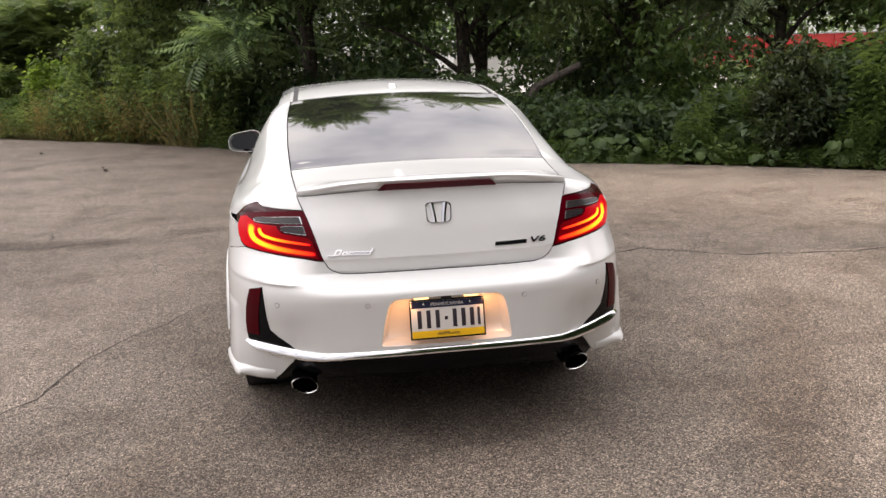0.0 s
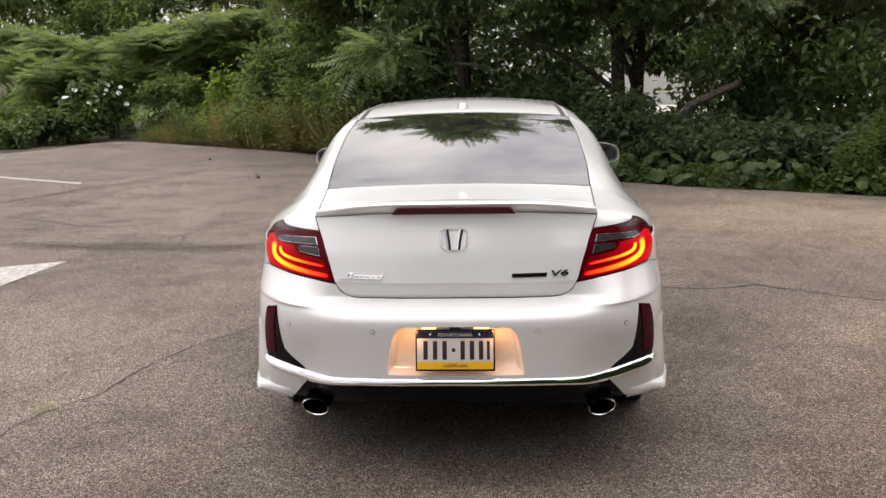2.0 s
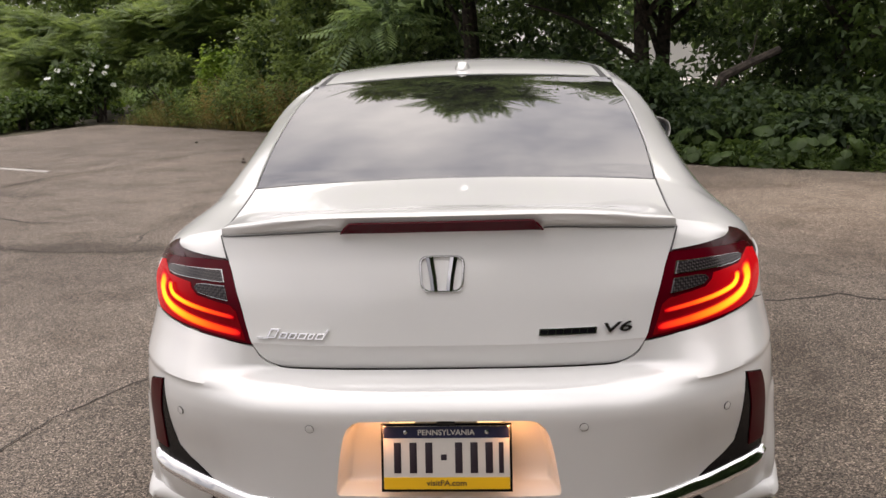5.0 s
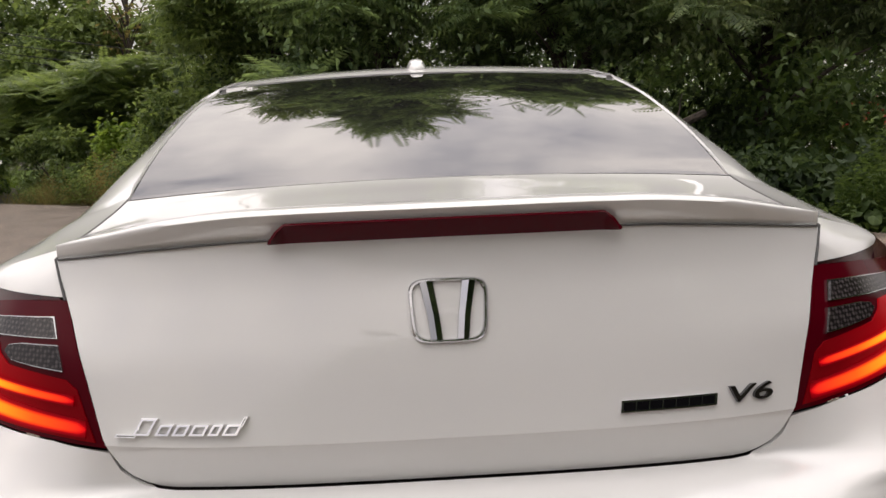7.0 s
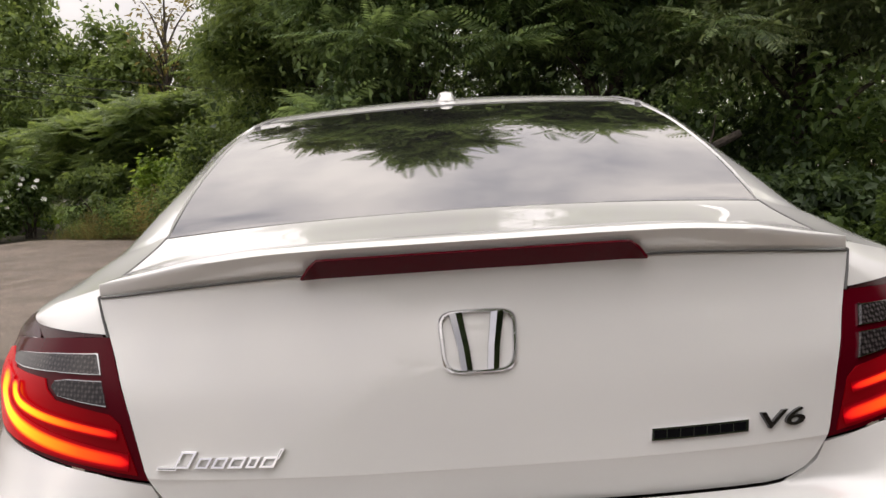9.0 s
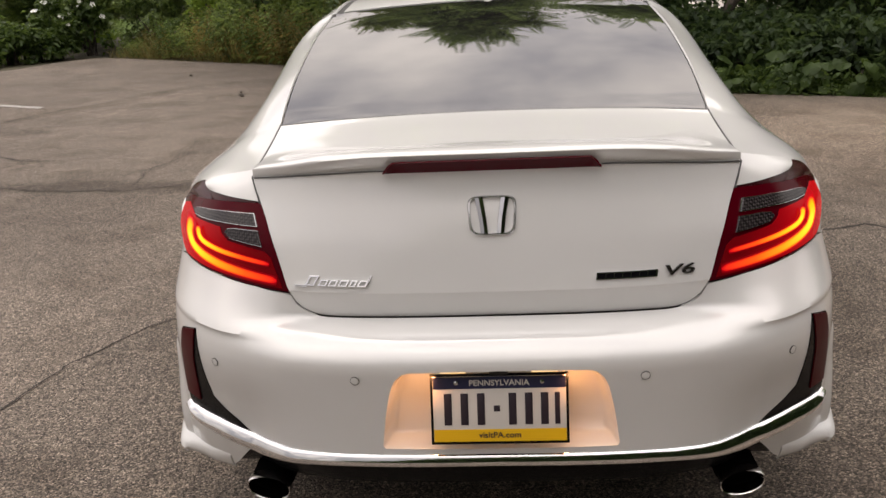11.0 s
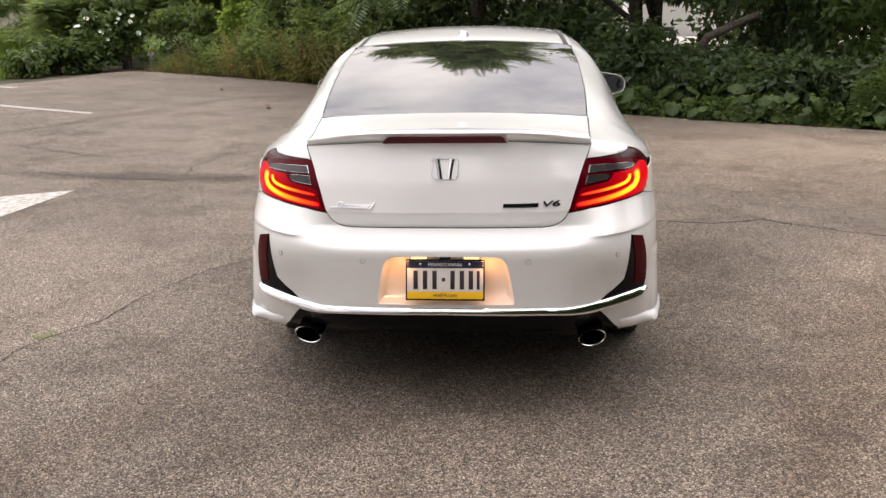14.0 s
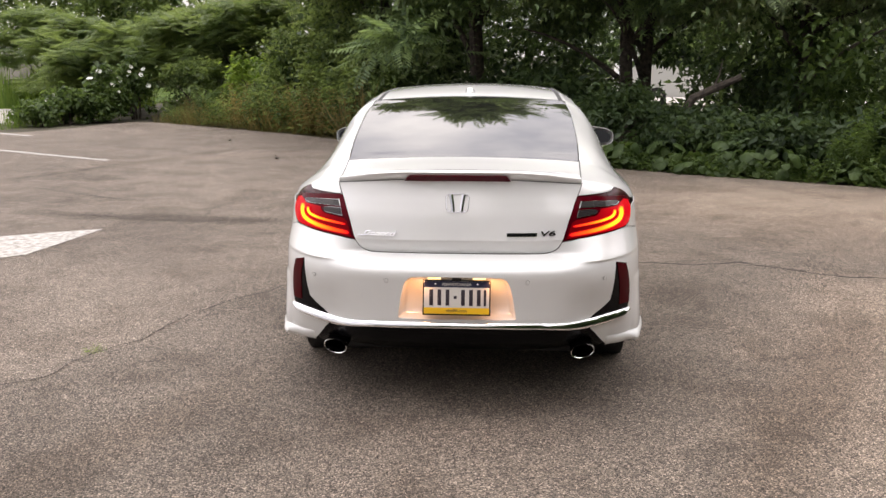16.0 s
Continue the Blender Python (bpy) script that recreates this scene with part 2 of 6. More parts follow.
def lit_lens_material():
    """A red lens lit from within, brightest at the car's corner; light guides in it glow from red to yellow."""
    m = material("lit_red_lens", (0.12, 0.002, 0.004), 0.2, spec=0.08, emit=(1, 0.01, 0.01), power=1.0)
    co = m.node_tree.nodes.new("ShaderNodeTexCoord")
    axes = m.node_tree.nodes.new("ShaderNodeSeparateXYZ")
    tie(m, co.outputs["Object"], axes.inputs["Vector"])
    wide = m.node_tree.nodes.new("ShaderNodeMath")
    wide.operation = "ABSOLUTE"
    tie(m, axes.outputs["X"], wide.inputs[0])
    field_tone = ramp_node(m, [(0.50, (0.05, 0.0, 0.001)), (0.58, (0.11, 0.0, 0.002)), (0.66, (0.26, 0.001, 0.004)), (0.74, (0.58, 0.003, 0.008)), (0.84, (0.74, 0.004, 0.012))])
    tie(m, wide.outputs[0], field_tone.inputs["Fac"])
    # the guide's own coordinates: along it, and from its rim (0) to its core (1)
    guide_at = m.node_tree.nodes.new("ShaderNodeSeparateXYZ")
    tie(m, co.outputs["UV"], guide_at.inputs["Vector"])
    body = ramp_node(m, [(0.0, (0, 0, 0)), (0.25, (0.25, 0.0, 0.003)), (0.45, (0.9, 0.004, 0.010)), (1.0, (1.2, 0.010, 0.014))])
    tie(m, guide_at.outputs["Y"], body.inputs["Fac"])
    hot = ramp_node(m, [(0.0, (0.9, 0.30, 0.0)), (0.08, (2.0, 1.0, 0.01)), (0.28, (2.6, 1.75, 0.06)), (0.45, (2.4, 1.4, 0.04)), (0.65, (1.7, 0.65, 0.015)), (0.82, (1.0, 0.18, 0.006)), (1.0, (0.3, 0.012, 0.008))])
    tie(m, guide_at.outputs["X"], hot.inputs["Fac"])
    core = m.node_tree.nodes.new("ShaderNodeMapRange")
    core.interpolation_type = "SMOOTHSTEP"
    core.inputs["From Min"].default_value, core.inputs["From Max"].default_value = 0.25, 0.75
    tie(m, guide_at.outputs["Y"], core.inputs["Value"])
    heat = m.node_tree.nodes.new("ShaderNodeVectorMath")
    heat.operation = "SCALE"
    tie(m, hot.outputs["Color"], heat.inputs[0])
    tie(m, core.outputs["Result"], heat.inputs["Scale"])
    total = m.node_tree.nodes.new("ShaderNodeVectorMath")
    total.operation = "ADD"
    tie(m, field_tone.outputs["Color"], total.inputs[0])
    tie(m, body.outputs["Color"], total.inputs[1])
    final = m.node_tree.nodes.new("ShaderNodeVectorMath")
    final.operation = "ADD"
    tie(m, total.outputs["Vector"], final.inputs[0])
    tie(m, heat.outputs["Vector"], final.inputs[1])
    tie(m, final.outputs["Vector"], bsdf(m).inputs["Emission Color"])
    return m


LIT_LENS = lit_lens_material()
CLEAR_LENS = material("smoked_clear_lens", (0.05, 0.05, 0.055), 0.14, spec=0.3, coat=0.25)


def rib_lens(m):
    co = m.node_tree.nodes.new("ShaderNodeTexCoord")
    w = add(m, "ShaderNodeTexVoronoi", Scale=150.0, Randomness=0.1)
    tie(m, co.outputs["Object"], w.inputs["Vector"])
    r = ramp_node(m, [(0.15, (0.085, 0.075, 0.075)), (0.55, (0.016, 0.013, 0.014))])
    tie(m, w.outputs["Distance"], r.inputs["Fac"])
    tie(m, r.outputs["Color"], bsdf(m).inputs["Base Color"])


rib_lens(CLEAR_LENS)
GREY_SEAM = material("grey_seam", (0.07, 0.07, 0.07), 0.5)
SILVER = material("silver_trim", (0.66, 0.66, 0.67), 0.16, metal=1.0)
RUBBER = mottled(material("tyre_rubber", (0.02, 0.02, 0.02), 0.8), (0.014, 0.014, 0.014), (0.03, 0.029, 0.028), 12, 4, 0.2, 90)
ALLOY = material("alloy", (0.45, 0.45, 0.46), 0.3, metal=1.0)
PLATE_WHITE = material("plate_white", (0.60, 0.565, 0.52), 0.45, spec=0.3)
PLATE_BLUE = material("plate_blue", (0.012, 0.014, 0.05), 0.4)
PLATE_GOLD = material("plate_gold", (0.72, 0.42, 0.01), 0.4)
PLATE_INK = material("plate_ink", (0.02, 0.012, 0.02), 0.45)
ROAD_PAINT = mottled(material("worn_road_paint", (0.7, 0.7, 0.68), 0.8), (0.26, 0.24, 0.215), (0.56, 0.54, 0.515), 18, 10, 0.5, 140)
CRACK = material("crack_filler", (0.036, 0.030, 0.025), 0.95)
MIRROR = material("mirror_glass", (0.11, 0.115, 0.12), 0.02, metal=1.0)
BARK = mottled(material("bark", (0.08, 0.06, 0.05), 0.9), (0.03, 0.024, 0.02), (0.10, 0.08, 0.065), 14, 6, 0.8, 30)
LEAF_DARK = leaf_material("tree_leaves", (0.078, 0.121, 0.066), (0.218, 0.310, 0.138))
LEAF_GREY = leaf_material("grey_green_leaves", (0.155, 0.200, 0.130), (0.345, 0.430, 0.235))
# near-black leaf tones: shade below and between trees is put into this colour
LEAF_SHADED = leaf_material("shade_toned_leaves", (0.025, 0.044, 0.023), (0.075, 0.116, 0.050))
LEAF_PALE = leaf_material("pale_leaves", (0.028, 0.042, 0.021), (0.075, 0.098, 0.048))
LEAF_MID = leaf_material("bush_leaves", (0.058, 0.094, 0.038), (0.20, 0.27, 0.095))
LEAF_LIGHT = leaf_material("bright_leaves", (0.10, 0.17, 0.03), (0.27, 0.38, 0.08))
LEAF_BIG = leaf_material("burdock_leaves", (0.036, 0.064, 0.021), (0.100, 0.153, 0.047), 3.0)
WEED = leaf_material("dry_weeds", (0.075, 0.075, 0.03), (0.24, 0.20, 0.09), 2.0, 0.8)
GRASS = leaf_material("lawn_grass", (0.07, 0.13, 0.02), (0.16, 0.24, 0.05), 0.6, 0.7)
PETAL = material("white_petals", (0.8, 0.8, 0.76), 0.6)
CONCRETE = mottled(material("pale_concrete", (0.45, 0.42, 0.39), 0.9), (0.36, 0.33, 0.30), (0.5, 0.47, 0.43), 1.2, 6)
WARM_LAMP = material("plate_lamp", (1, 0.8, 0.5), 0.4, emit=(1.0, 0.62, 0.25), power=3.0)
RED_WALL = mottled(material("red_painted_metal", (0.42, 0.03, 0.025), 0.5), (0.36, 0.022, 0.02), (0.48, 0.035, 0.03), 1.0)
VAN_WHITE = material("white_vehicle_paint", (0.75, 0.74, 0.72), 0.3, coat=0.6)

# ---------------------------------------------------------------- mesh tools
def thing(name, label, category, group="", at=(0, 0, 0), turn=0.0):
    ob = new(name)
    ob.empty_display_size = 0.2
    ob.matrix_basis = pose(*at, 0, 0, turn)
    return tagged(ob, label, category, group)


def part(name, bm, mat, parent=None, label="", smooth=True, sharp=35):
    """Links a bmesh as one mesh object under a thing or under a part."""
    me = bpy.data.meshes.new(name)
    bmesh.ops.recalc_face_normals(bm, faces=bm.faces)
    if smooth:
        for f in bm.faces:
            f.smooth = True
        for e in bm.edges:
            if len(e.link_faces) == 2 and e.calc_face_angle(0) > radians(sharp):
                e.smooth = False
    bm.to_mesh(me)
    bm.free()
    me.materials.append(mat)
    ob = new(name, me)
    ob.parent = parent
    return tagged(ob, label)


def soup(name, verts, faces, mat, parent=None, label="", smooth=False):
    """Links plain arrays as one mesh object."""
    me = bpy.data.meshes.new(name)
    verts, faces = np.asarray(verts, float), np.asarray(faces, int)
    n, k = faces.shape
    me.vertices.add(len(verts))
    me.vertices.foreach_set("co", verts.ravel())
    me.loops.add(n * k)
    me.loops.foreach_set("vertex_index", faces.ravel())
    me.polygons.add(n)
    me.polygons.foreach_set("loop_start", np.arange(0, n * k, k))
    if smooth:
        me.polygons.foreach_set("use_smooth", np.ones(n, bool))
    me.update(calc_edges=True)
    me.materials.append(mat)
    ob = new(name, me)
    ob.parent = parent
    return tagged(ob, label)


def thicken(bm, depth):
    """Gives a sheet a thickness, inwards from the side that its normals face."""
    bmesh.ops.recalc_face_normals(bm, faces=bm.faces)
    bm.normal_update()
    bmesh.ops.solidify(bm, geom=bm.faces[:], thickness=depth)


def patch(outline, surf, depth=0.006, step=0.02, mirror=False, bm=None):
    """A panel cut to an outline in the two parameters of a surface, laid onto it; depth is its thickness."""
    bm = bm or bmesh.new()
    sheet = bmesh.new()
    sheet.faces.new([sheet.verts.new((a, b, 0)) for a, b in outline])
    lo = [min(p[k] for p in outline) for k in (0, 1)]
    hi = [max(p[k] for p in outline) for k in (0, 1)]
    for k in (0, 1):
        normal = (1, 0, 0) if k == 0 else (0, 1, 0)
        count = max(1, int((hi[k] - lo[k]) / step))
        for n in range(1, count):
            at = lo[k] + (hi[k] - lo[k]) * n / count
            co = (at, 0, 0) if k == 0 else (0, at, 0)
            bmesh.ops.bisect_plane(sheet, geom=sheet.verts[:] + sheet.edges[:] + sheet.faces[:], plane_co=co, plane_no=normal, dist=1e-5)
    for v in sheet.verts:
        v.co = surf(v.co.x, v.co.y)
    if mirror:
        extra = bmesh.ops.duplicate(sheet, geom=sheet.verts[:] + sheet.edges[:] + sheet.faces[:])["geom"]
        flipped = [g for g in extra if isinstance(g, bmesh.types.BMVert)]
        for v in flipped:
            v.co.x = -v.co.x
        bmesh.ops.reverse_faces(sheet, faces=[g for g in extra if isinstance(g, bmesh.types.BMFace)])
        bmesh.ops.remove_doubles(sheet, verts=sheet.verts, dist=2e-4)
    if depth:
        thicken(sheet, depth)
    me = bpy.data.meshes.new("sheet")
    sheet.to_mesh(me)
    sheet.free()
    bm.from_mesh(me)
    bpy.data.meshes.remove(me)
    return bm


def grid(points, depth=0.0):
    """A sheet from rows of points."""
    bm = bmesh.new()
    rows = [[bm.verts.new(p) for p in row] for row in points]
    for a, b in zip(rows, rows[1:]):
        for k in range(len(a) - 1):
            bm.faces.new((a[k], a[k + 1], b[k + 1], b[k]))
    if depth:
        thicken(bm, depth)
    return bm


def sweep(path, section, closed_ends=True, ups=None):
    """Carries a closed section (across, up) along a path; across lies level unless ups are given."""
    bm = bmesh.new()
    rings = []
    path = [Vector(p) for p in path]
    for n, p in enumerate(path):
        t = (path[min(n + 1, len(path) - 1)] - path[max(n - 1, 0)]).normalized()
        up = Vector(ups[n]) if ups else Vector((0, 0, 1))
        side = t.cross(up).normalized()
        up = side.cross(t)
        sec = section(n / (len(path) - 1)) if callable(section) else section
        rings.append([bm.verts.new(p + side * a + up * b) for a, b in sec])
    for a, b in zip(rings, rings[1:]):
        for k in range(len(a)):
            j = (k + 1) % len(a)
            bm.faces.new((a[k], a[j], b[j], b[k]))
    if closed_ends:
        bm.faces.new(rings[0])
        bm.faces.new(rings[-1][::-1])
    return bm


def ring(rx, ry, n=16):
    return [(rx * math.cos(2 * math.pi * k / n), ry * math.sin(2 * math.pi * k / n)) for k in range(n)]


def box(bm, lo, hi, bevel=0.0):
    made = bmesh.ops.create_cube(bm, size=1.0)["verts"]
    for v in made:
        v.co = Vector(((lo[k] + hi[k]) / 2 + v.co[k] * (hi[k] - lo[k]) for k in range(3)))
    if bevel:
        edges = list({e for v in made for e in v.link_edges})
        bmesh.ops.bevel(bm, geom=edges, offset=bevel, segments=2, affect="EDGES", profile=0.5)
    return bm


def lathe(profile, n=40, axis="x"):
    """Turns a profile of (along, radius) round an axis."""
    bm = bmesh.new()
    rings = []
    for a, r in profile:
        row = []
        for k in range(n):
            c, s = math.cos(2 * math.pi * k / n), math.sin(2 * math.pi * k / n)
            row.append(bm.verts.new((a, r * c, r * s) if axis == "x" else (r * c, a, r * s) if axis == "y" else (r * c, r * s, a)))
        rings.append(row)
    for a, b in zip(rings, rings[1:]):
        for k in range(n):
            bm.faces.new((a[k], a[(k + 1) % n], b[(k + 1) % n], b[k]))
    return bm


def smooth_table(keys, values):
    """A smooth curve through a table: cubic, with slopes that don't overshoot."""
    keys, values = np.asarray(keys, float), np.asarray(values, float)
    d = np.diff(values) / np.diff(keys)
    m = np.r_[d[0], np.where(d[1:] * d[:-1] > 0, 2 * d[1:] * d[:-1] / np.where(d[1:] + d[:-1] == 0, 1, d[1:] + d[:-1]), 0), d[-1]]

    def at(x):
        x = min(max(x, keys[0]), keys[-1])
        i = min(int(np.searchsorted(keys, x, "right")) - 1, len(keys) - 2)
        h = keys[i + 1] - keys[i]
        t = (x - keys[i]) / h
        return float((2 * t**3 - 3 * t**2 + 1) * values[i] + (t**3 - 2 * t**2 + t) * h * m[i] + (3 * t**2 - 2 * t**3) * values[i + 1] + (t**3 - t**2) * h * m[i + 1])

    return at

# ---------------------------------------------------------------- the car: its surfaces
# The tail stands across y = 0 and the car points along +y.
LENGTH, TAIL_REACH, CURVE, TURN_U = 4.80, 0.97, 3.0, 0.80
half_width = smooth_table([0.15, 0.24, 0.30, 0.36, 0.45, 0.55, 0.70, 0.78, 0.86, 0.93, 0.965, 1.0, 1.04, 1.10], [0.94, 0.954, 0.957, 0.955, 0.947, 0.940, 0.936, 0.930, 0.922, 0.919, 0.908, 0.886, 0.862, 0.84])
bumper_line = smooth_table([0.15, 0.25, 0.34, 0.40, 0.45, 0.55, 0.655, 0.690, 0.705, 0.719, 0.732, 0.744, 0.755, 0.765, 0.774, 0.86, 0.95, 1.01, 1.06, 1.10], [0.15, 0.10, 0.05, 0.022, 0.009, -0.001, -0.0135, -0.0170, -0.0160, -0.0105, 0.002, 0.022, 0.046, 0.073, 0.102, 0.096, 0.11, 0.13, 0.15, 0.168])
# towards the corners a shoulder slopes out from under the lamps to a crease
corner_line = smooth_table([0.15, 0.25, 0.34, 0.40, 0.45, 0.55, 0.64, 0.68, 0.70, 0.72, 0.733, 0.741, 0.7475, 0.755, 0.80, 0.83, 0.86, 0.95, 1.01, 1.06, 1.10], [0.15, 0.10, 0.05, 0.022, 0.009, -0.002, -0.010, -0.006, -0.001, 0.005, 0.009, 0.008, 0.001, 0.006, 0.045, 0.070, 0.096, 0.11, 0.13, 0.15, 0.168])
corner_part = smooth_table([0, 0.46, 0.56, 0.68, 1.7], [0, 0, 0.45, 1, 1])
lid_low = smooth_table([0.76, 0.800, 0.840], [0.114, 0.1010, 0.0860])
lid_high = smooth_table([0.840, 0.87, 0.95, 1.01, 1.05, 1.08, 1.10, 1.16], [0.0860, 0.0932, 0.1125, 0.131, 0.1445, 0.1525, 0.156, 0.158])


def lid_line(z):
    """The lid's rear face breaks in a sharp crease near its foot and hollows out below the spoiler."""
    return lid_low(z) if z < 0.840 else lid_high(z)


nose_line = smooth_table([0.15, 0.25, 0.45, 0.6, 0.75, 0.85, 1.0], [0.12, 0.05, 0.0, 0.02, 0.08, 0.2, 0.5])


curve_of = smooth_table([0.2, 0.5, 0.70, 0.85, 0.95, 1.0, 1.1], [3.25, 3.3, 3.3, 3.1, 3.1, 3.06, 3.04])
waist = smooth_table([0, 0.38, 0.50, 0.56, 0.632, 0.72, 0.80, 0.85, 0.92, 1.1], [0, 0, 0.014, 0.034, 0.056, 0.056, 0.034, 0.012, -0.03, -0.03])
flare = smooth_table([0, 0.855, 0.90, 0.93, 1.1], [0, 0, -0.055, -0.075, -0.08])
flare_fade = smooth_table([0.15, 0.57, 0.60, 0.625, 1.2], [1, 1, 0.85, 0, 0])
waist_fade = smooth_table([0.15, 0.46, 0.54, 0.62, 0.69, 0.735, 1.2], [1, 1, 0.72, 0.34, 0.08, 0, 0])


def bow(x, w, curve):
    q = min(abs(x) / w, 1.0)
    return TAIL_REACH * (1 - (1 - q**curve) ** (1 / curve))


def shell(u, z, line):
    """The lower body: u is x across the tail, and runs on round the corner and along the side."""
    w, k, s = half_width(z), curve_of(z), (1 if u >= 0 else -1)
    a = abs(u)
    if a <= TURN_U:
        x, y = a, bow(a, w, k)
    else:
        a0 = math.asin((TURN_U / w) ** (k / 2))
        v = (a - TURN_U) / 0.75
        ang = a0 + (math.pi / 2 - a0) * min(v, 1.0)
        x = w * math.sin(ang) ** (2 / k)
        y = TAIL_REACH * (1 - max(math.cos(ang), 0) ** (2 / k)) + max(0.0, v - 1) * 0.75
    if line is bumper_line:
        far = corner_part(x)
        drop = line(z) * (1 - far) + corner_line(z) * far
        y += (waist(x) * waist_fade(z) + flare(x) * flare_fade(z)) * max(0.0, 1 - y / TAIL_REACH)
    else:
        drop = line(z)
    y += drop * max(0.0, 1 - y / TAIL_REACH)
    return Vector((s * x, y, z))


def off(surf, lift):
    """A surface moved outwards by lift."""
    def moved(u, v):
        p = surf(u, v)
        n = (surf(u + 1e-3, v) - p).cross(surf(u, v + 1e-3) - p)
        n = n.normalized() if n.length > 0 else Vector((0, -1, 0))
        if n.y > 0.3 or (abs(n.y) <= 0.3 and n.x * p.x < 0) or (abs(n.y) <= 0.3 and abs(n.x) <= 0.3 and n.z < 0):
            n = -n
        return p + n * lift
    return moved


def tail(u, z):
    return shell(u, z, bumper_line)


def lid_face(x, z):
    return shell(x, z, lid_line)


def nose(u, z):
    p = shell(u, z, nose_line)
    return Vector((p.x, LENGTH - p.y, p.z))


def along(y):
    """The u at which the side reaches y."""
    if y >= TAIL_REACH:
        return TURN_U + 0.75 + y - TAIL_REACH
    a0 = math.asin((TURN_U / 0.94) ** (CURVE / 2))
    ang = math.acos((1 - y / TAIL_REACH) ** (CURVE / 2))
    return TURN_U + 0.75 * (ang - a0) / (math.pi / 2 - a0)


STATIONS = [0.30, 0.45, 0.70, 1.0, 1.3, 1.65, 2.0, 2.6, 3.0, 3.75, 4.3, 4.62]
RIBS = [
    ((0.705, 1.035), (0.694, 1.05), (0.675, 1.065), (0.648, 1.079), (0.618, 1.092), (0.587, 1.103)),
    ((0.815, 0.992), (0.797, 1.030), (0.760, 1.058), (0.703, 1.081), (0.65, 1.099), (0.597, 1.115)),
    ((0.898, 0.965), (0.879, 1.002), (0.842, 1.034), (0.785, 1.070), (0.71, 1.113), (0.612, 1.147)),
    ((0.92, 0.96), (0.90, 0.997), (0.866, 1.024), (0.799, 1.090), (0.719, 1.180), (0.622, 1.247)),
    ((0.925, 0.96), (0.905, 0.993), (0.871, 1.026), (0.806, 1.130), (0.726, 1.247), (0.620, 1.330)),
    ((0.93, 0.957), (0.905, 0.99), (0.87, 1.02), (0.797, 1.200), (0.703, 1.345), (0.599, 1.410)),
    ((0.93, 0.955), (0.905, 0.988), (0.87, 1.012), (0.785, 1.205), (0.685, 1.378), (0.588, 1.444)),
    ((0.93, 0.95), (0.905, 0.982), (0.875, 1.005), (0.780, 1.195), (0.68, 1.382), (0.585, 1.446)),
    ((0.93, 0.945), (0.905, 0.975), (0.875, 0.995), (0.78, 1.180), (0.68, 1.355), (0.58, 1.416)),
    ((0.92, 0.92), (0.89, 0.955), (0.86, 0.975), (0.82, 0.99), (0.76, 1.005), (0.70, 1.015)),
    ((0.88, 0.86), (0.85, 0.89), (0.82, 0.90), (0.76, 0.91), (0.70, 0.915), (0.62, 0.92)),
    ((0.74, 0.79), (0.72, 0.80), (0.68, 0.81), (0.60, 0.815), (0.5, 0.82), (0.42, 0.825)),
]
rib_curves = [[smooth_table(STATIONS, [r[k][c] for r in RIBS]) for c in (0, 1)] for k in range(6)]
old_ridge = smooth_table([0.15, 0.30, 0.45, 0.66, 1.0, 1.3, 1.65, 1.85, 2.2, 2.6, 3.0, 3.35, 3.75, 4.2, 4.62], [1.148, 1.150, 1.155, 1.166, 1.272, 1.357, 1.435, 1.462, 1.484, 1.481, 1.446, 1.27, 1.055, 0.975, 0.86])


GLASS_Y = (0.66, 1.665)


def arch(y, z0, z1, bulge):
    t = (y - GLASS_Y[0]) / (GLASS_Y[1] - GLASS_Y[0])
    return z0 + (z1 - z0) * t + bulge * 4 * t * (1 - t)


def ridge(y):
    """The height of the car's middle line; the rear glass is one even curve."""
    return arch(y, 1.166, 1.435, 0.021) if GLASS_Y[0] <= y <= GLASS_Y[1] else old_ridge(y)


def edge_z(y):
    return arch(y, 1.137, 1.407, 0.021) if 0.72 <= y <= 1.6 else rib_curves[5][1](y)


def flank(y, q):
    """The upper side of the body, from the shoulder (q = 0) up to the edge of lid, glass and roof (q = 1)."""
    pts = [(cx(y), cz(y)) for cx, cz in rib_curves]
    pts[5] = (pts[5][0], edge_z(y))
    at = q * (len(pts) - 1)
    i = min(int(at), len(pts) - 2)
    t = at - i
    p0, p1, p2, p3 = (pts[max(i - 1, 0)], pts[i], pts[i + 1], pts[min(i + 2, 5)])
    out = [0.5 * (2 * p1[k] + (p2[k] - p0[k]) * t + (2 * p0[k] - 5 * p1[k] + 4 * p2[k] - p3[k]) * t * t + (3 * p1[k] - p0[k] - 3 * p2[k] + p3[k]) * t**3) for k in (0, 1)]
    return Vector((out[0], y, out[1]))


def crown(s, y):
    """The top of the body between the two edges (s = -1 to 1)."""
    x, z = rib_curves[5][0](y), edge_z(y)
    top = ridge(y)
    return Vector((s * x, y, top - (top - z) * s * s))


def flip(bm):
    for v in bm.verts:
        v.co.x = -v.co.x
    bmesh.ops.reverse_faces(bm, faces=bm.faces)
    return bm


def pair(name, make, mat, parent, label="", **more):
    """The same part on both sides of the car."""
    return [part(name, make(), mat, parent, label, **more), part(name, flip(make()), mat, parent, label, **more)]


def span(lo, hi, n):
    return [lo + (hi - lo) * k / n for k in range(n + 1)]


def arc(cy, cz, r, a0, a1, n=14):
    return [(cy + r * math.cos(radians(a)), cz + r * math.sin(radians(a))) for a in span(a0, a1, n)]


car = thing("car", "white two-door coupe with lit red tail lights, parked on asphalt", "car", turn=-0.45)
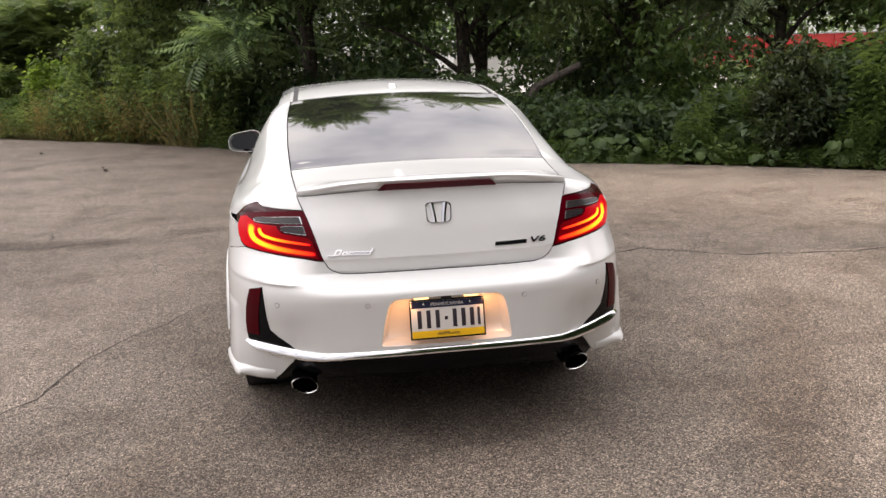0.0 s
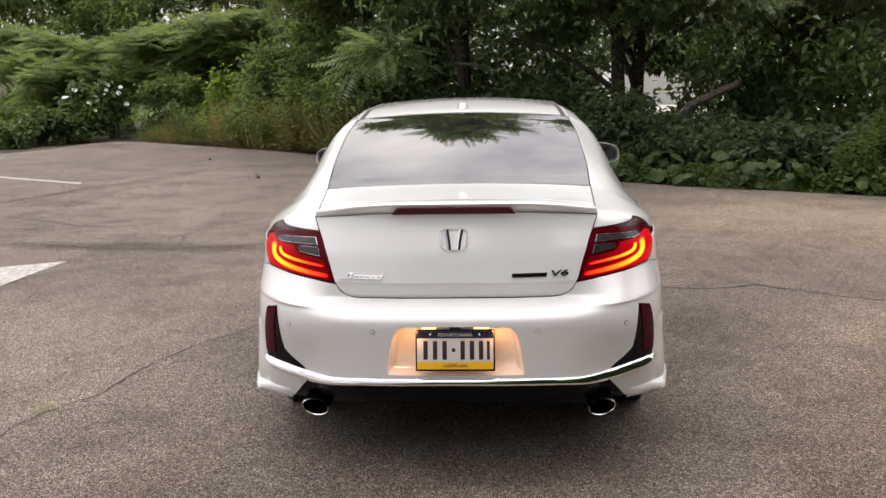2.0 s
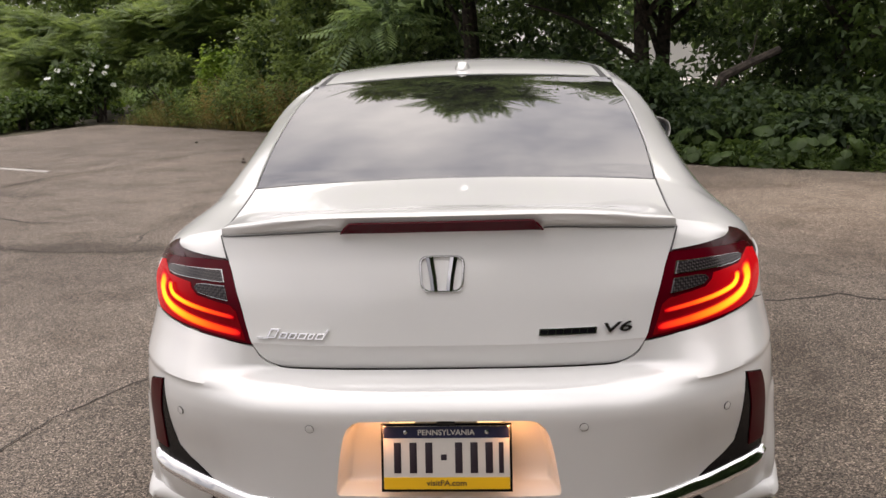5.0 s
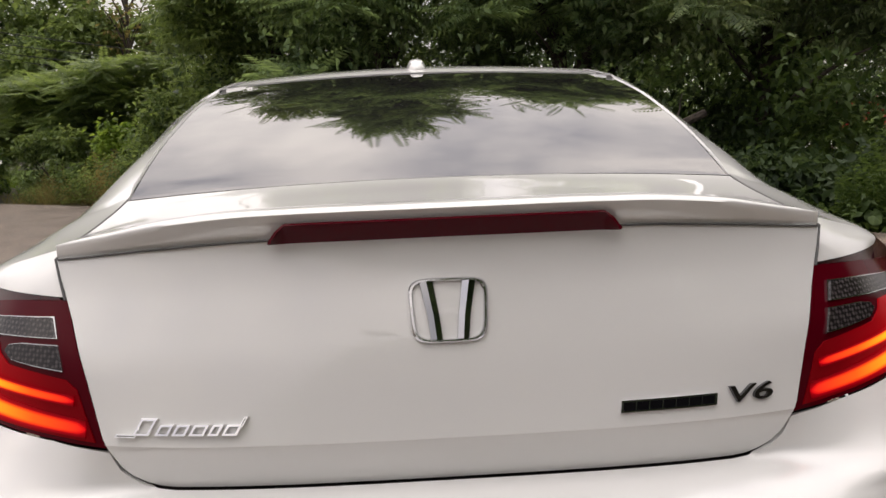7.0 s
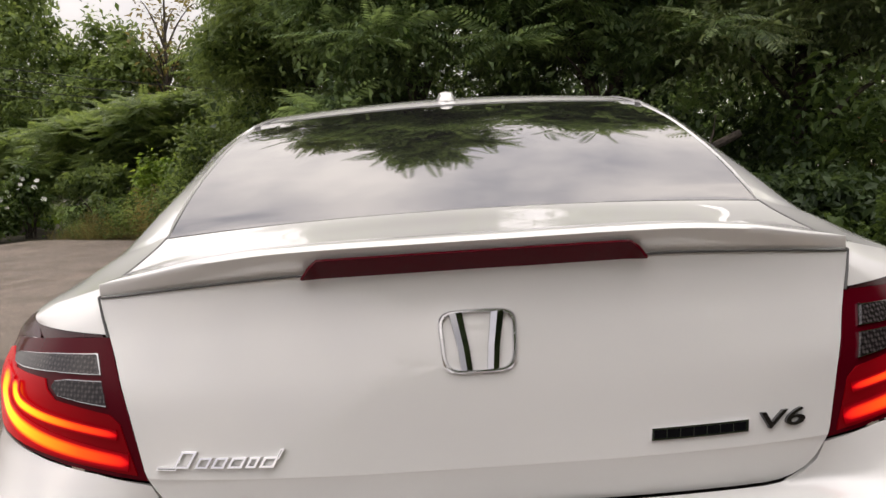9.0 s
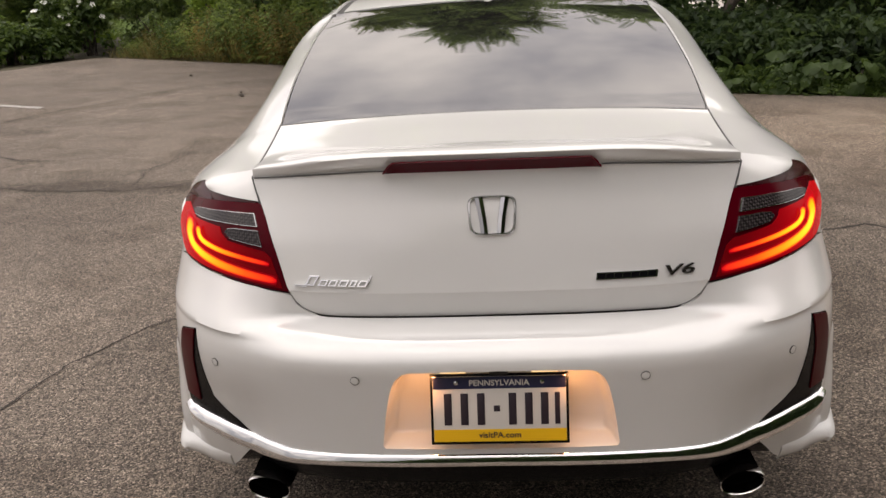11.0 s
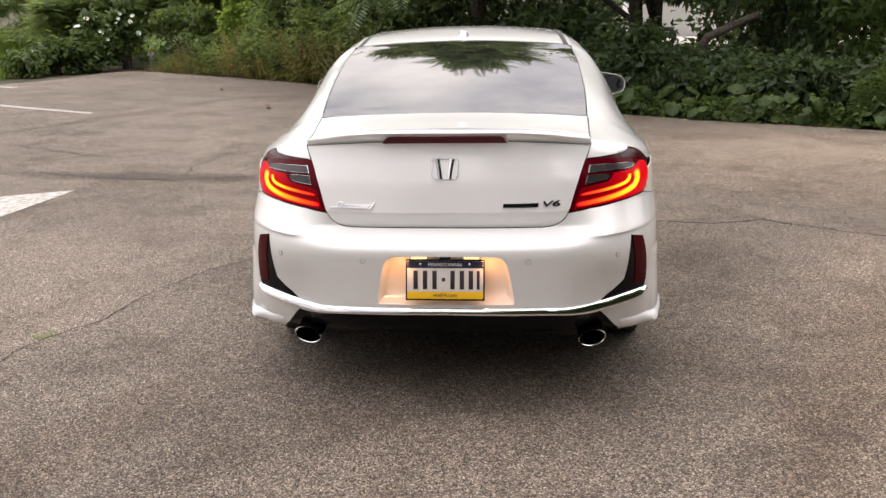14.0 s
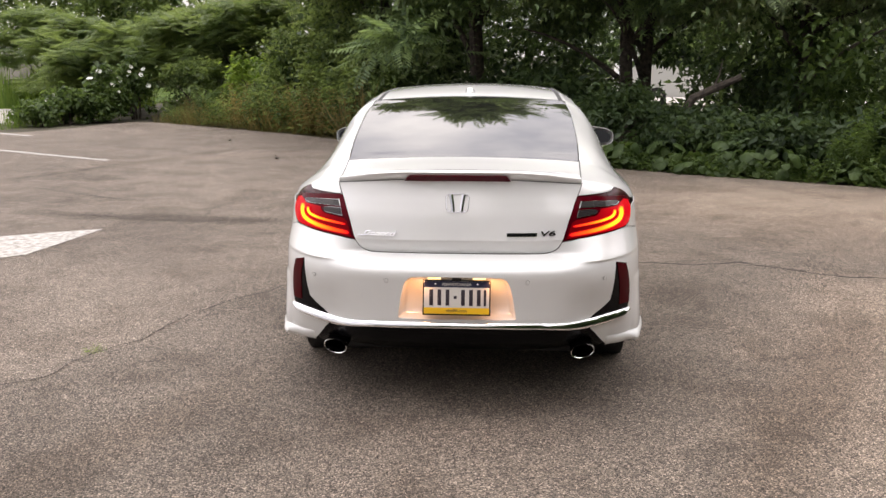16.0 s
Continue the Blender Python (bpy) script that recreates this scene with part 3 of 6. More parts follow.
WHEEL_Y, WHEEL_Z = (1.09, 3.82), 0.335

# rear bumper, open for the plate recess
RECESS = [(0.205, 0.688), (0.222, 0.682), (0.237, 0.667), (0.247, 0.645), (0.256, 0.61), (0.264, 0.57), (0.271, 0.525), (0.276, 0.490), (0.271, 0.481)]
bumper_outline = [(0, 0.774), (0, 0.690)] + RECESS + [(0, 0.479), (0, 0.445), (0.40, 0.440), (0.52, 0.435), (0.60, 0.435), (0.632, 0.415), (0.645, 0.395), (0.661, 0.377), (0.703, 0.32), (0.727, 0.294), (0.80, 0.292), (0.95, 0.292), (along(0.60), 0.298), (along(0.70), 0.304), (along(0.725), 0.38), (along(0.76), 0.50), (along(0.80), 0.62), (along(0.80), 0.80), (0.98, 0.85), (0.88, 0.8615), (0.848, 0.860), (0.789, 0.8595), (0.69, 0.8515), (0.577, 0.8415), (0.4905, 0.827), (0.4775, 0.8025), (0.462, 0.7895), (0.4425, 0.7805), (0.42, 0.776), (0.398, 0.774)]
part("rear_bumper", patch(bumper_outline, tail, 0.008, 0.0075, mirror=True), PAINT_WHITE, car, "white painted rear bumper", sharp=50)


def recess_mesh():
    bm = bmesh.new()
    half = [(0.0, 0.690)] + RECESS + [(0.0, 0.479)]
    loop = half + [(-x, z) for x, z in half[-2:0:-1]]
    rings = []
    for k, (sx, drop, deep) in enumerate([(1.0, 0.0, 0.0), (0.985, 0.05, 0.012), (0.95, 0.10, 0.045), (0.90, 0.16, 0.06)]):
        row = []
        for x, z in loop:
            zz = 0.586 + (z - 0.586) * (1 - drop)
            lean = (zz - 0.5) * 0.10
            p = tail(x * sx, z)
            row.append(bm.verts.new((x * sx, p.y + deep + (lean if k > 1 else 0), zz)))
        rings.append(row)
    for a, b in zip(rings, rings[1:]):
        for k in range(len(a)):
            j = (k + 1) % len(a)
            bm.faces.new((a[k], a[j], b[j], b[k]))
    bm.faces.new(rings[-1])
    return bm


part("plate_recess", recess_mesh(), PAINT_WHITE, car, "white hollow round the number plate, lit warm", sharp=85)

# boot lid: rear face, spoiler with brake light, deck
lid_outline = [(0, 0.776), (0.397, 0.776), (0.420, 0.778), (0.441, 0.784), (0.459, 0.793), (0.474, 0.807), (0.487, 0.831), (0.497, 0.852), (0.520, 0.929), (0.548, 1.007), (0.5715, 1.06), (0.5815, 1.0905), (0.49, 1.0995), (0.40, 1.1085), (0.25, 1.1180), (0, 1.1195)]
lid = part("boot_lid", patch(lid_outline, lid_face, 0.01, 0.008, mirror=True), PAINT_WHITE, car, "white boot lid", sharp=16)
lip_top = smooth_table([0, 0.15, 0.27, 0.40, 0.50, 0.55, 0.585], [1.160, 1.160, 1.158, 1.147, 1.128, 1.118, 1.110])
lip_out = smooth_table([0, 0.27, 0.40, 0.50, 0.585], [0.022, 0.022, 0.018, 0.008, 0.0])
gap_z = smooth_table([0, 0.25, 0.40, 0.58], [1.1150, 1.1140, 1.1060, 1.0885])


def spoiler_mesh():
    rows = []
    for x in span(-0.583, 0.583, 80):
        a = abs(x)
        y0, z0, z1, lip = lid_face(a, 1.10).y, gap_z(a), lip_top(a), lip_out(a)
        h = max(z1 - z0, 0.004)
        back = 0.30 + 0.25 * (a / 0.58) ** 3
        pts = [(y0 + 0.014, z0), (y0 + 0.002, z0 + 0.003), (y0 - lip * 0.35, z0 + h * 0.35), (y0 - lip * 0.8, z0 + h * 0.7), (y0 - lip, z0 + h * 0.88), (y0 - lip * 0.85, z0 + h * 0.97), (y0 - lip * 0.4, z1 + 0.001), (y0 + 0.03, z1 + 0.001)]
        for k in range(1, 7):
            y = y0 + 0.03 + (back - y0 - 0.03) * k / 6
            s = min(a / rib_curves[5][0](max(y, 0.3)), 1)
            deck = crown(s, max(y, 0.3)).z
            t = k / 6
            pts.append((y, (z1 + 0.001) * (1 - t * t * (3 - 2 * t)) + deck * t * t * (3 - 2 * t)))
        rows.append([(x, y, z) for y, z in pts])
    return grid(rows, 0.006)


part("spoiler", spoiler_mesh(), PAINT_WHITE, lid, "white lip spoiler on the boot lid", sharp=60)


def deck_mesh():
    rows = []
    for y in span(0.30, 0.662, 14):
        rows.append([crown(s * (1 - 0.006 / 0.6), y + 0.02 * s * s * (y - 0.3) / 0.36) for s in span(-1, 1, 40)])
    return grid(rows, 0.006)


part("deck", deck_mesh(), PAINT_WHITE, lid, "white top of the boot lid")


def lid_brake_light():
    rows = []
    for x in span(-0.2515, 0.2455, 40):
        a = abs(x + 0.003)
        y0, z0, h, lip = lid_face(a, 1.10).y, gap_z(a) - 0.003, lip_top(a) - gap_z(a), lip_out(a)
        slant = min(1.0, 0.03 + (0.2485 - a) / 0.020)
        rows.append([(x, y0 - lip * (0.06 + 0.8 * t) - 0.004, z0 + 0.003 + h * 0.60 * t * slant) for t in span(0, 1, 4)])
    return grid(rows, 0.004)


part("brake_light", lid_brake_light(), DARK_RED_LENS, lid, "dark red high-level brake light")

# dark gaps round the lid and the window
def seam_mesh(path, wide, normal=(0, 0, 1)):
    return sweep(path, [(-wide, -0.004), (wide, -0.004), (wide, 0.0012), (-wide, 0.0012)], ups=[normal] * len(path))


for s in (1, -1):
    part("lid_gap", seam_mesh([crown(s * 0.994, y + 0.02 * (y - 0.3) / 0.36) for y in span(0.30, 0.665, 14)], 0.0014), GREY_SEAM, lid)
    part("lid_side_gap", sweep([crown(s * 0.994, 0.306) - Vector((0, 0, 0.002))] + [lid_face(s * x, z) + Vector((0, -0.001, 0)) for x, z in ((0.5845, 1.0905), (0.5745, 1.06), (0.5635, 1.034))], ring(0.0020, 0.0020, 6)), GREY_SEAM, lid)
    part("spoiler_gap", sweep([lid_face(s * x, gap_z(x) + 0.002) - Vector((0, 0.002, 0)) for x in span(0.246, 0.580, 24)], ring(0.0017, 0.0017, 6)), GREY_SEAM, lid)
part("window_seal", sweep([crown(t, 0.660 + 0.020 * t * t) + Vector((0, 0, -0.001)) for t in span(-0.988, 0.988, 60)], [(-0.004, -0.004), (0.004, -0.004), (0.004, 0.0015), (-0.004, 0.0015)]), BLACK_MATT, car, "thin black window seal")

# rear quarters and pillars, with the door and front wings further on
def flank_mesh(y0, y1, q0, q1, n, m, depth=0.006):
    return grid([[flank(y, q0 + (q1 - q0) * k / m) for k in range(m + 1)] for y in span(y0, y1, n)], depth)


def quarter_start(q):
    return 0.292 + 0.21 * max(0.0, 1 - q) ** 1.3


CAP_Q = 0.34


def quarter_edge(q):
    """Where the white of the quarter begins, behind the lamp's dark hood."""
    return quarter_start(q) + (0.055 * max(0.0, 1 - (q / CAP_Q) ** 2.0) if q < CAP_Q else 0.0)


def quarter_mesh():
    """Upper quarter with the pillar, from its edge above the tail light to the door."""
    rows = []
    for t in span(0, 1, 56):
        t = t**1.3
        rows.append([flank(quarter_edge(q) + (1.72 - quarter_edge(q)) * t, q) for q in span(0, 1, 50)])
    return grid(rows, 0.006)


pair("quarter_panel", quarter_mesh, PAINT_WHITE, car, "white rear quarter and roof pillar", sharp=60)


def corner_rows(q0, q1, n):
    """The drop from the quarter's edge to the top of the tail light."""
    rows = []
    for q in span(q0, q1, n):
        k = (1 - q) / 0.88
        top = flank(quarter_start(q), q)
        low = tail(0.567 + 0.221 * k, 1.038 + 0.002 * k)
        row = []
        for t in span(0, 1, 6):
            p = top.lerp(low, t)
            out = math.sin(math.pi * t) * 0.007
            row.append(p + Vector((0.5 * out * k, -out, 0.3 * out)))
        rows.append(row)
    return rows


def quarter_corner():
    return grid(corner_rows(CAP_Q, 1, 24), 0.006)


def lamp_hood():
    """The lamp's dark top that wraps round the outer end of the quarter, from the white's edge to the lens."""
    lens_top = [(0.715, 1.0215), (0.74, 1.0185), (0.80, 1.0085), (0.86, 1.0025), (0.90, 0.9975), (0.970, 0.9835)]
    rows = []
    for s in span(0, 1, 15):
        q = CAP_Q * (1 - s)
        top = flank(quarter_edge(q), q)
        at = s * 4.999
        (a, b), (c, d) = lens_top[int(at)], lens_top[int(at) + 1]
        t = at - int(at)
        rows.append((top, tail(a + (c - a) * t, b + (d - b) * t)))
    rows.append((rows[-1][0] - Vector((0.004, 0, 0.020)), tail(0.992, 0.955) - Vector((0.004, 0, 0))))
    lofted = []
    for n, (top, low) in enumerate(rows):
        bulge = 0.005 * min(1.0, n / 5)
        lofted.append([top.lerp(low, t) + Vector((0.7, -0.4, 0.6)) * bulge * math.sin(math.pi * t) for t in span(0, 1, 8)])
    return grid(lofted)


pair("quarter_corner", quarter_corner, PAINT_WHITE, car, "white panel above the tail light", sharp=60)
pair("lamp_hood", lamp_hood, CAP_RED, car, "dark red upper end of the tail light", sharp=60)


def side_patch(points, lift=0.0, depth=0.006, step=0.05):
    return patch([(along(y), z) for y, z in points], off(tail, lift) if lift else tail, depth, step)


def quarter_lower():
    """From the bumper round the wheel to the door, and up to the edge of the tail light."""
    low = [(0.803, 0.803), (0.803, 0.62)] + arc(WHEEL_Y[0], WHEEL_Z, 0.375, 128, 12) + [(1.48, 0.22), (1.72, 0.22), (1.72, 0.96), (1.0, 0.96), (0.80, 0.960), (0.68, 0.958)]
    edge = [(1.09, 0.956), (1.004, 0.952), (0.996, 0.945), (0.979, 0.906), (0.934, 0.8755), (0.885, 0.8645), (0.98, 0.8525)]
    return patch([(along(y), z) for y, z in low] + edge, tail, 0.006, 0.05)


def door_mesh():
    return side_patch([(1.73, 0.24), (3.02, 0.24), (3.05, 0.6), (3.02, 0.945), (1.73, 0.958)])


def wing_mesh():
    pts = [(3.03, 0.24), (3.44, 0.24)] + arc(WHEEL_Y[1], WHEEL_Z, 0.375, 165, 30)
    return patch([(along(LENGTH - y), z) for y, z in pts + [(4.25, 0.78), (4.2, 0.86), (3.75, 0.92), (3.03, 0.944), (3.06, 0.6)]], nose, 0.006, 0.05)


def arch_lip():
    pts = [(0.944, y, z) for y, z in arc(WHEEL_Y[0], WHEEL_Z, 0.382, 172, 8, 24)]
    return sweep(pts, [(-0.012, -0.012), (0.010, -0.012), (0.014, 0.0), (0.008, 0.014), (-0.012, 0.016)], ups=[(0, y - WHEEL_Y[0], z - WHEEL_Z) for _, y, z in pts])


pair("arch_lip", arch_lip, PAINT_WHITE, car)
pair("rear_side_panel", quarter_lower, PAINT_WHITE, car, "white panel round the rear wheel")
for door in pair("door", door_mesh, PAINT_WHITE, car, "white car door"):
    s = 1 if door.data.vertices[0].co.x > 0 else -1
    part("door_handle", box(bmesh.new(), (s * 0.945 - 0.012, 1.86, 0.865), (s * 0.945 + 0.012, 2.08, 0.895), 0.008), PAINT_WHITE, door)
pair("front_wing", wing_mesh, PAINT_WHITE, car)
pair("shoulder", lambda: flank_mesh(1.72, 3.75, 0.0, 0.40, 40, 6), PAINT_WHITE, car)
pair("hood_side", lambda: flank_mesh(3.75, 4.62, 0.0, 1.0, 14, 10), PAINT_WHITE, car)
pair("side_window", lambda: flank_mesh(1.72, 3.60, 0.40, 0.86, 30, 6, 0.004), GLASS_TINT, car, "dark tinted side window")
pair("roof_rail", lambda: flank_mesh(1.72, 3.75, 0.86, 1.0, 40, 3), PAINT_WHITE, car)


def crown_mesh(y0, y1, s0, s1, n, m, depth=0.006, bend0=0.0, bend1=0.0, lift=0.0):
    rows = []
    for t in span(0, 1, n):
        row = []
        for s in span(s0, s1, m):
            p = crown(s, (y0 + bend0 * s * s) * (1 - t) + (y1 + bend1 * s * s) * t)
            row.append(p + Vector((0, 0, lift)))
        rows.append(row)
    return grid(rows, depth)


part("rear_window", crown_mesh(0.655, 1.655, -0.988, 0.988, 30, 40, 0.005, 0.035, -0.03, -0.003), GLASS_TINT, car, "tinted rear window mirroring cloudy sky and trees")
part("roof", crown_mesh(1.665, 2.98, -0.925, 0.925, 30, 30, 0.006, -0.03, 0.05), PAINT_WHITE, car, "white roof")
pair("roof_strip", lambda: crown_mesh(1.60, 2.98, 0.925, 0.972, 24, 2, 0.004, 0, 0, -0.003), BLACK_MATT, car, "black strip along the roof edge")
pair("roof_edge", lambda: crown_mesh(1.62, 2.98, 0.972, 1.0, 24, 2), PAINT_WHITE, car)
part("windshield", crown_mesh(2.99, 3.72, -0.99, 0.99, 20, 30, 0.005, 0.05, 0.0), GLASS_TINT, car, "tinted windshield")
part("hood", crown_mesh(3.76, 4.62, -1.0, 1.0, 16, 30), PAINT_WHITE, car, "white hood")


def antenna_mesh():
    bm = bmesh.new()
    rows = [(1.72, 0.008, 0.012), (1.735, 0.026, 0.028), (1.78, 0.032, 0.036), (1.83, 0.026, 0.028), (1.90, 0.006, 0.008)]
    loops = []
    for y, w, h in rows:
        z = ridge(y) - 0.006
        loops.append([bm.verts.new((w * a, y, z + h * b)) for a, b in ((-1, 0), (-0.9, 0.45), (-0.6, 0.9), (0, 1.0), (0.6, 0.9), (0.9, 0.45), (1, 0))])
    for a, b in zip(loops, loops[1:]):
        for k in range(6):
            bm.faces.new((a[k], a[k + 1], b[k + 1], b[k]))
    bm.faces.new(loops[0])
    bm.faces.new(loops[-1])
    return bm


part("antenna", antenna_mesh(), PAINT_WHITE, car, "small white roof antenna")

# nose, hidden from behind: bumper, grille, head lights
nose_half = [(0, 0.78), (0, 0.24), (0.5, 0.22), (0.9, 0.22), (along(0.55), 0.25), (along(0.62), 0.5), (along(0.5), 0.74), (0.7, 0.80), (0.3, 0.80)]
part("front_bumper", patch(nose_half, nose, 0.008, 0.05, mirror=True), PAINT_WHITE, car, "white painted front bumper")
part("grille", patch([(0, 0.70), (0, 0.56), (0.42, 0.56), (0.5, 0.70)], off(lambda u, z: nose(u, z) + Vector((0, 0.012, 0)), 0.0), 0.02, 0.05, mirror=True), BLACK_GLOSS, car)
pair("head_light", lambda: patch([(0.52, 0.66), (0.86, 0.68), (0.98, 0.76), (0.80, 0.79), (0.52, 0.73)], lambda u, z: nose(u, z) + Vector((0.006, 0.012, 0)), 0.02, 0.04), CLEAR_LENS, car)
part("underbody", box(bmesh.new(), (-0.66, 0.45, 0.17), (0.66, 4.55, 0.30), 0.03), BLACK_MATT, car)
part("interior", box(bmesh.new(), (-0.62, 0.75, 0.30), (0.62, 3.6, 1.0), 0.05), BLACK_MATT, car)
for y in WHEEL_Y:
    pair("wheel_well", lambda: lathe([(0.55, 0.37), (0.90, 0.372), (0.90, 0.366), (0.55, 0.364)], 32), BLACK_MATT, car)
for ob in [o for o in car.children if o.name.startswith("wheel_well")]:
    ob.location = (0, WHEEL_Y[0] if ob.name in ("wheel_well", "wheel_well.001") else WHEEL_Y[1], WHEEL_Z)


def wheel(x, y):
    s = 1 if x > 0 else -1
    tyre = part("tyre", lathe([(-0.10, 0.235), (-0.117, 0.27), (-0.112, 0.315), (-0.09, 0.332), (0, 0.335), (0.09, 0.332), (0.112, 0.315), (0.117, 0.27), (0.10, 0.235), (-0.10, 0.235)], 48), RUBBER)
    hub = new("wheel")
    hub.parent = car
    hub.location = (x, y, WHEEL_Z)
    tyre.parent = hub
    bm = lathe([(s * -0.09, 0.232), (s * 0.10, 0.236), (s * 0.105, 0.228), (s * 0.06, 0.21), (s * -0.08, 0.205)], 40)
    for k in range(10):
        turn = pose(0, 0, 0, 36 * k)
        blade = bmesh.new()
        box(blade, (s * 0.075 - 0.012, -0.016, 0.03), (s * 0.075 + 0.012, 0.016, 0.225), 0.005)
        blade.transform(turn)
        me = bpy.data.meshes.new("blade")
        blade.to_mesh(me)
        blade.free()
        bm.from_mesh(me)
        bpy.data.meshes.remove(me)
    part("rim", bm, ALLOY, hub)
    part("hub_cap", lathe([(s * 0.07, 0.05), (s * 0.092, 0.045), (s * 0.096, 0.02), (s * 0.096, 0.0005)], 20), DARK_CHROME, hub)


for y in WHEEL_Y:
    wheel(0.80, y)
    wheel(-0.80, y)

# ---------------------------------------------------------------- tail lights
LAMP = [(0.569, 1.034), (0.66, 1.028), (0.74, 1.018), (0.80, 1.008), (0.86, 1.002), (0.90, 0.997), (0.970, 0.983), (0.990, 0.95), (0.975, 0.908), (0.930, 0.878), (0.875, 0.867), (0.848, 0.863), (0.789, 0.862), (0.69, 0.854), (0.577, 0.844), (0.492, 0.834), (0.521, 0.928), (0.549, 1.005), (0.560, 1.034)]


BAR_OUT = [(0.779, 0.968), (0.788, 0.937), (0.776, 0.908), (0.74, 0.892), (0.68, 0.879), (0.60, 0.869), (0.522, 0.861)]
BAR_IN = [(0.748, 0.958), (0.746, 0.940), (0.732, 0.927), (0.68, 0.916), (0.62, 0.909), (0.538, 0.900)]


def guide(points, wide, lift, depth=0.002):
    """A light guide: a band on the lamp that carries its own coordinates, along and from rim to core."""
    surf = off(tail, lift)
    fine = []
    for (a, b), (c, d) in zip(points, points[1:]):
        for t in span(0, 1, 6)[:-1]:
            fine.append((a + (c - a) * t, b + (d - b) * t))
    fine.append(points[-1])
    for _ in range(5):
        fine = [fine[0]] + [((p[0] + 2 * q[0] + r[0]) / 4, (p[1] + 2 * q[1] + r[1]) / 4) for p, q, r in zip(fine, fine[1:], fine[2:])] + [fine[-1]]
    bm = bmesh.new()
    uv = bm.loops.layers.uv.new("guide")
    across = span(-1, 1, 8)
    rows, last = [], len(fine) - 1
    for n, (u, z) in enumerate(fine):
        p, q = fine[max(n - 1, 0)], fine[min(n + 1, last)]
        du, dz = q[0] - p[0], q[1] - p[1]
        k = math.hypot(du, dz)
        w = wide * (1 - 0.42 * (n / last) ** 1.5) / 2
        rows.append([bm.verts.new(surf(u - dz / k * w * s, z + du / k * w * s)) for s in across])
    for n in range(last):
        for j in range(8):
            f = bm.faces.new((rows[n][j], rows[n][j + 1], rows[n + 1][j + 1], rows[n + 1][j]))
            for loop, (a, b) in zip(f.loops, ((n, j), (n, j + 1), (n + 1, j + 1), (n + 1, j))):
                loop[uv].uv = (a / last, min(1 - abs(across[b]), 1.0) * min(1.0, 0.3 + a / 3, 0.4 + (last - a) / 2))
    thicken(bm, depth)
    return bm


def tail_light(side):
    make = (lambda bm: bm) if side > 0 else flip
    body = part("tail_light", make(patch(LAMP, tail, 0.03, 0.025)), DARK_RED_LENS, car, "wraparound tail light with lit red and orange light bars")
    part("red_field", make(patch([(0.552, 0.928), (0.60, 0.935), (0.655, 0.942), (0.672, 0.955), (0.68, 0.970), (0.74, 0.972), (0.768, 0.973), (0.79, 0.985), (0.83, 0.992), (0.95, 0.982), (0.978, 0.95), (0.963, 0.910), (0.92, 0.883), (0.855, 0.871), (0.789, 0.867), (0.69, 0.859), (0.577, 0.849), (0.510, 0.842), (0.535, 0.915)], off(tail, 0.002), 0.003, 0.03)), LIT_LENS, body, "red lens lit from within")
    for line, wide, lift in ((BAR_OUT, 0.045, 0.0045), (BAR_IN, 0.026, 0.0060)):
        part("light_guide", make(guide(line, wide, lift)), LIT_LENS, body, "light guide glowing from yellow to red")
    upper = [(0.577, 1.011), (0.66, 1.006), (0.74, 0.998), (0.768, 0.993), (0.777, 0.986), (0.768, 0.978), (0.74, 0.977), (0.66, 0.980), (0.568, 0.982)]
    lower = [(0.566, 0.974), (0.63, 0.973), (0.655, 0.969), (0.661, 0.960), (0.648, 0.949), (0.60, 0.943), (0.556, 0.939)]
    for shape in (upper, lower):
        cx, cz = sum(p[0] for p in shape) / len(shape), sum(p[1] for p in shape) / len(shape)
        part("lens_frame", make(patch(shape, off(tail, 0.003), 0.003, 0.03)), SILVER, body, "thin silver frame")
        small = [(cx + (x - cx) * 0.965, cz + (z - cz) * 0.90) for x, z in shape]
        part("clear_lens", make(patch(small, off(tail, 0.0055), 0.003, 0.03)), CLEAR_LENS, body, "ribbed smoked clear lens")
    part("lamp_cap", make(patch([(0.575, 1.0345), (0.62, 1.0325), (0.74, 1.0195), (0.755, 1.030), (0.74, 1.040), (0.70, 1.044), (0.59, 1.046)], off(tail, -0.003), 0.008, 0.03)), CAP_RED, body, "dark red top of the lamp")


tail_light(1)
tail_light(-1)

# ---------------------------------------------------------------- corner reflectors, chrome, diffuser
def reach(x, z):
    """The u at which the tail is x wide."""
    u = x
    for _ in range(30):
        u += x - abs(tail(u, z).x)
    return u


POCKET = [(reach(x, z), z) for x, z in ((0.752, 0.727), (0.78, 0.718), (0.808, 0.707), (0.820, 0.665), (0.830, 0.615), (0.836, 0.555), (0.835, 0.50), (0.832, 0.478), (0.80, 0.470), (0.72, 0.464), (0.632, 0.455), (0.66, 0.480), (0.70, 0.507), (0.733, 0.536), (0.742, 0.585), (0.747, 0.643))]
REFLECTOR = [(reach(x, z), z) for x, z in ((0.756, 0.7235), (0.78, 0.7155), (0.807, 0.7045), (0.819, 0.665), (0.829, 0.615), (0.835, 0.555), (0.834, 0.502), (0.781, 0.505), (0.779, 0.56), (0.773, 0.63))]
for trim_part in pair("corner_trim", lambda: patch(POCKET, off(tail, 0.002), 0.004, 0.03), BLACK_GLOSS, car, "black corner insert with a red reflector"):
    s = 1 if trim_part.data.vertices[0].co.x > 0 else -1
    bm = patch(REFLECTOR, off(tail, 0.005), 0.003, 0.03)
    part("reflector", bm if s > 0 else flip(bm), RED_LENS, trim_part, "long red reflector")

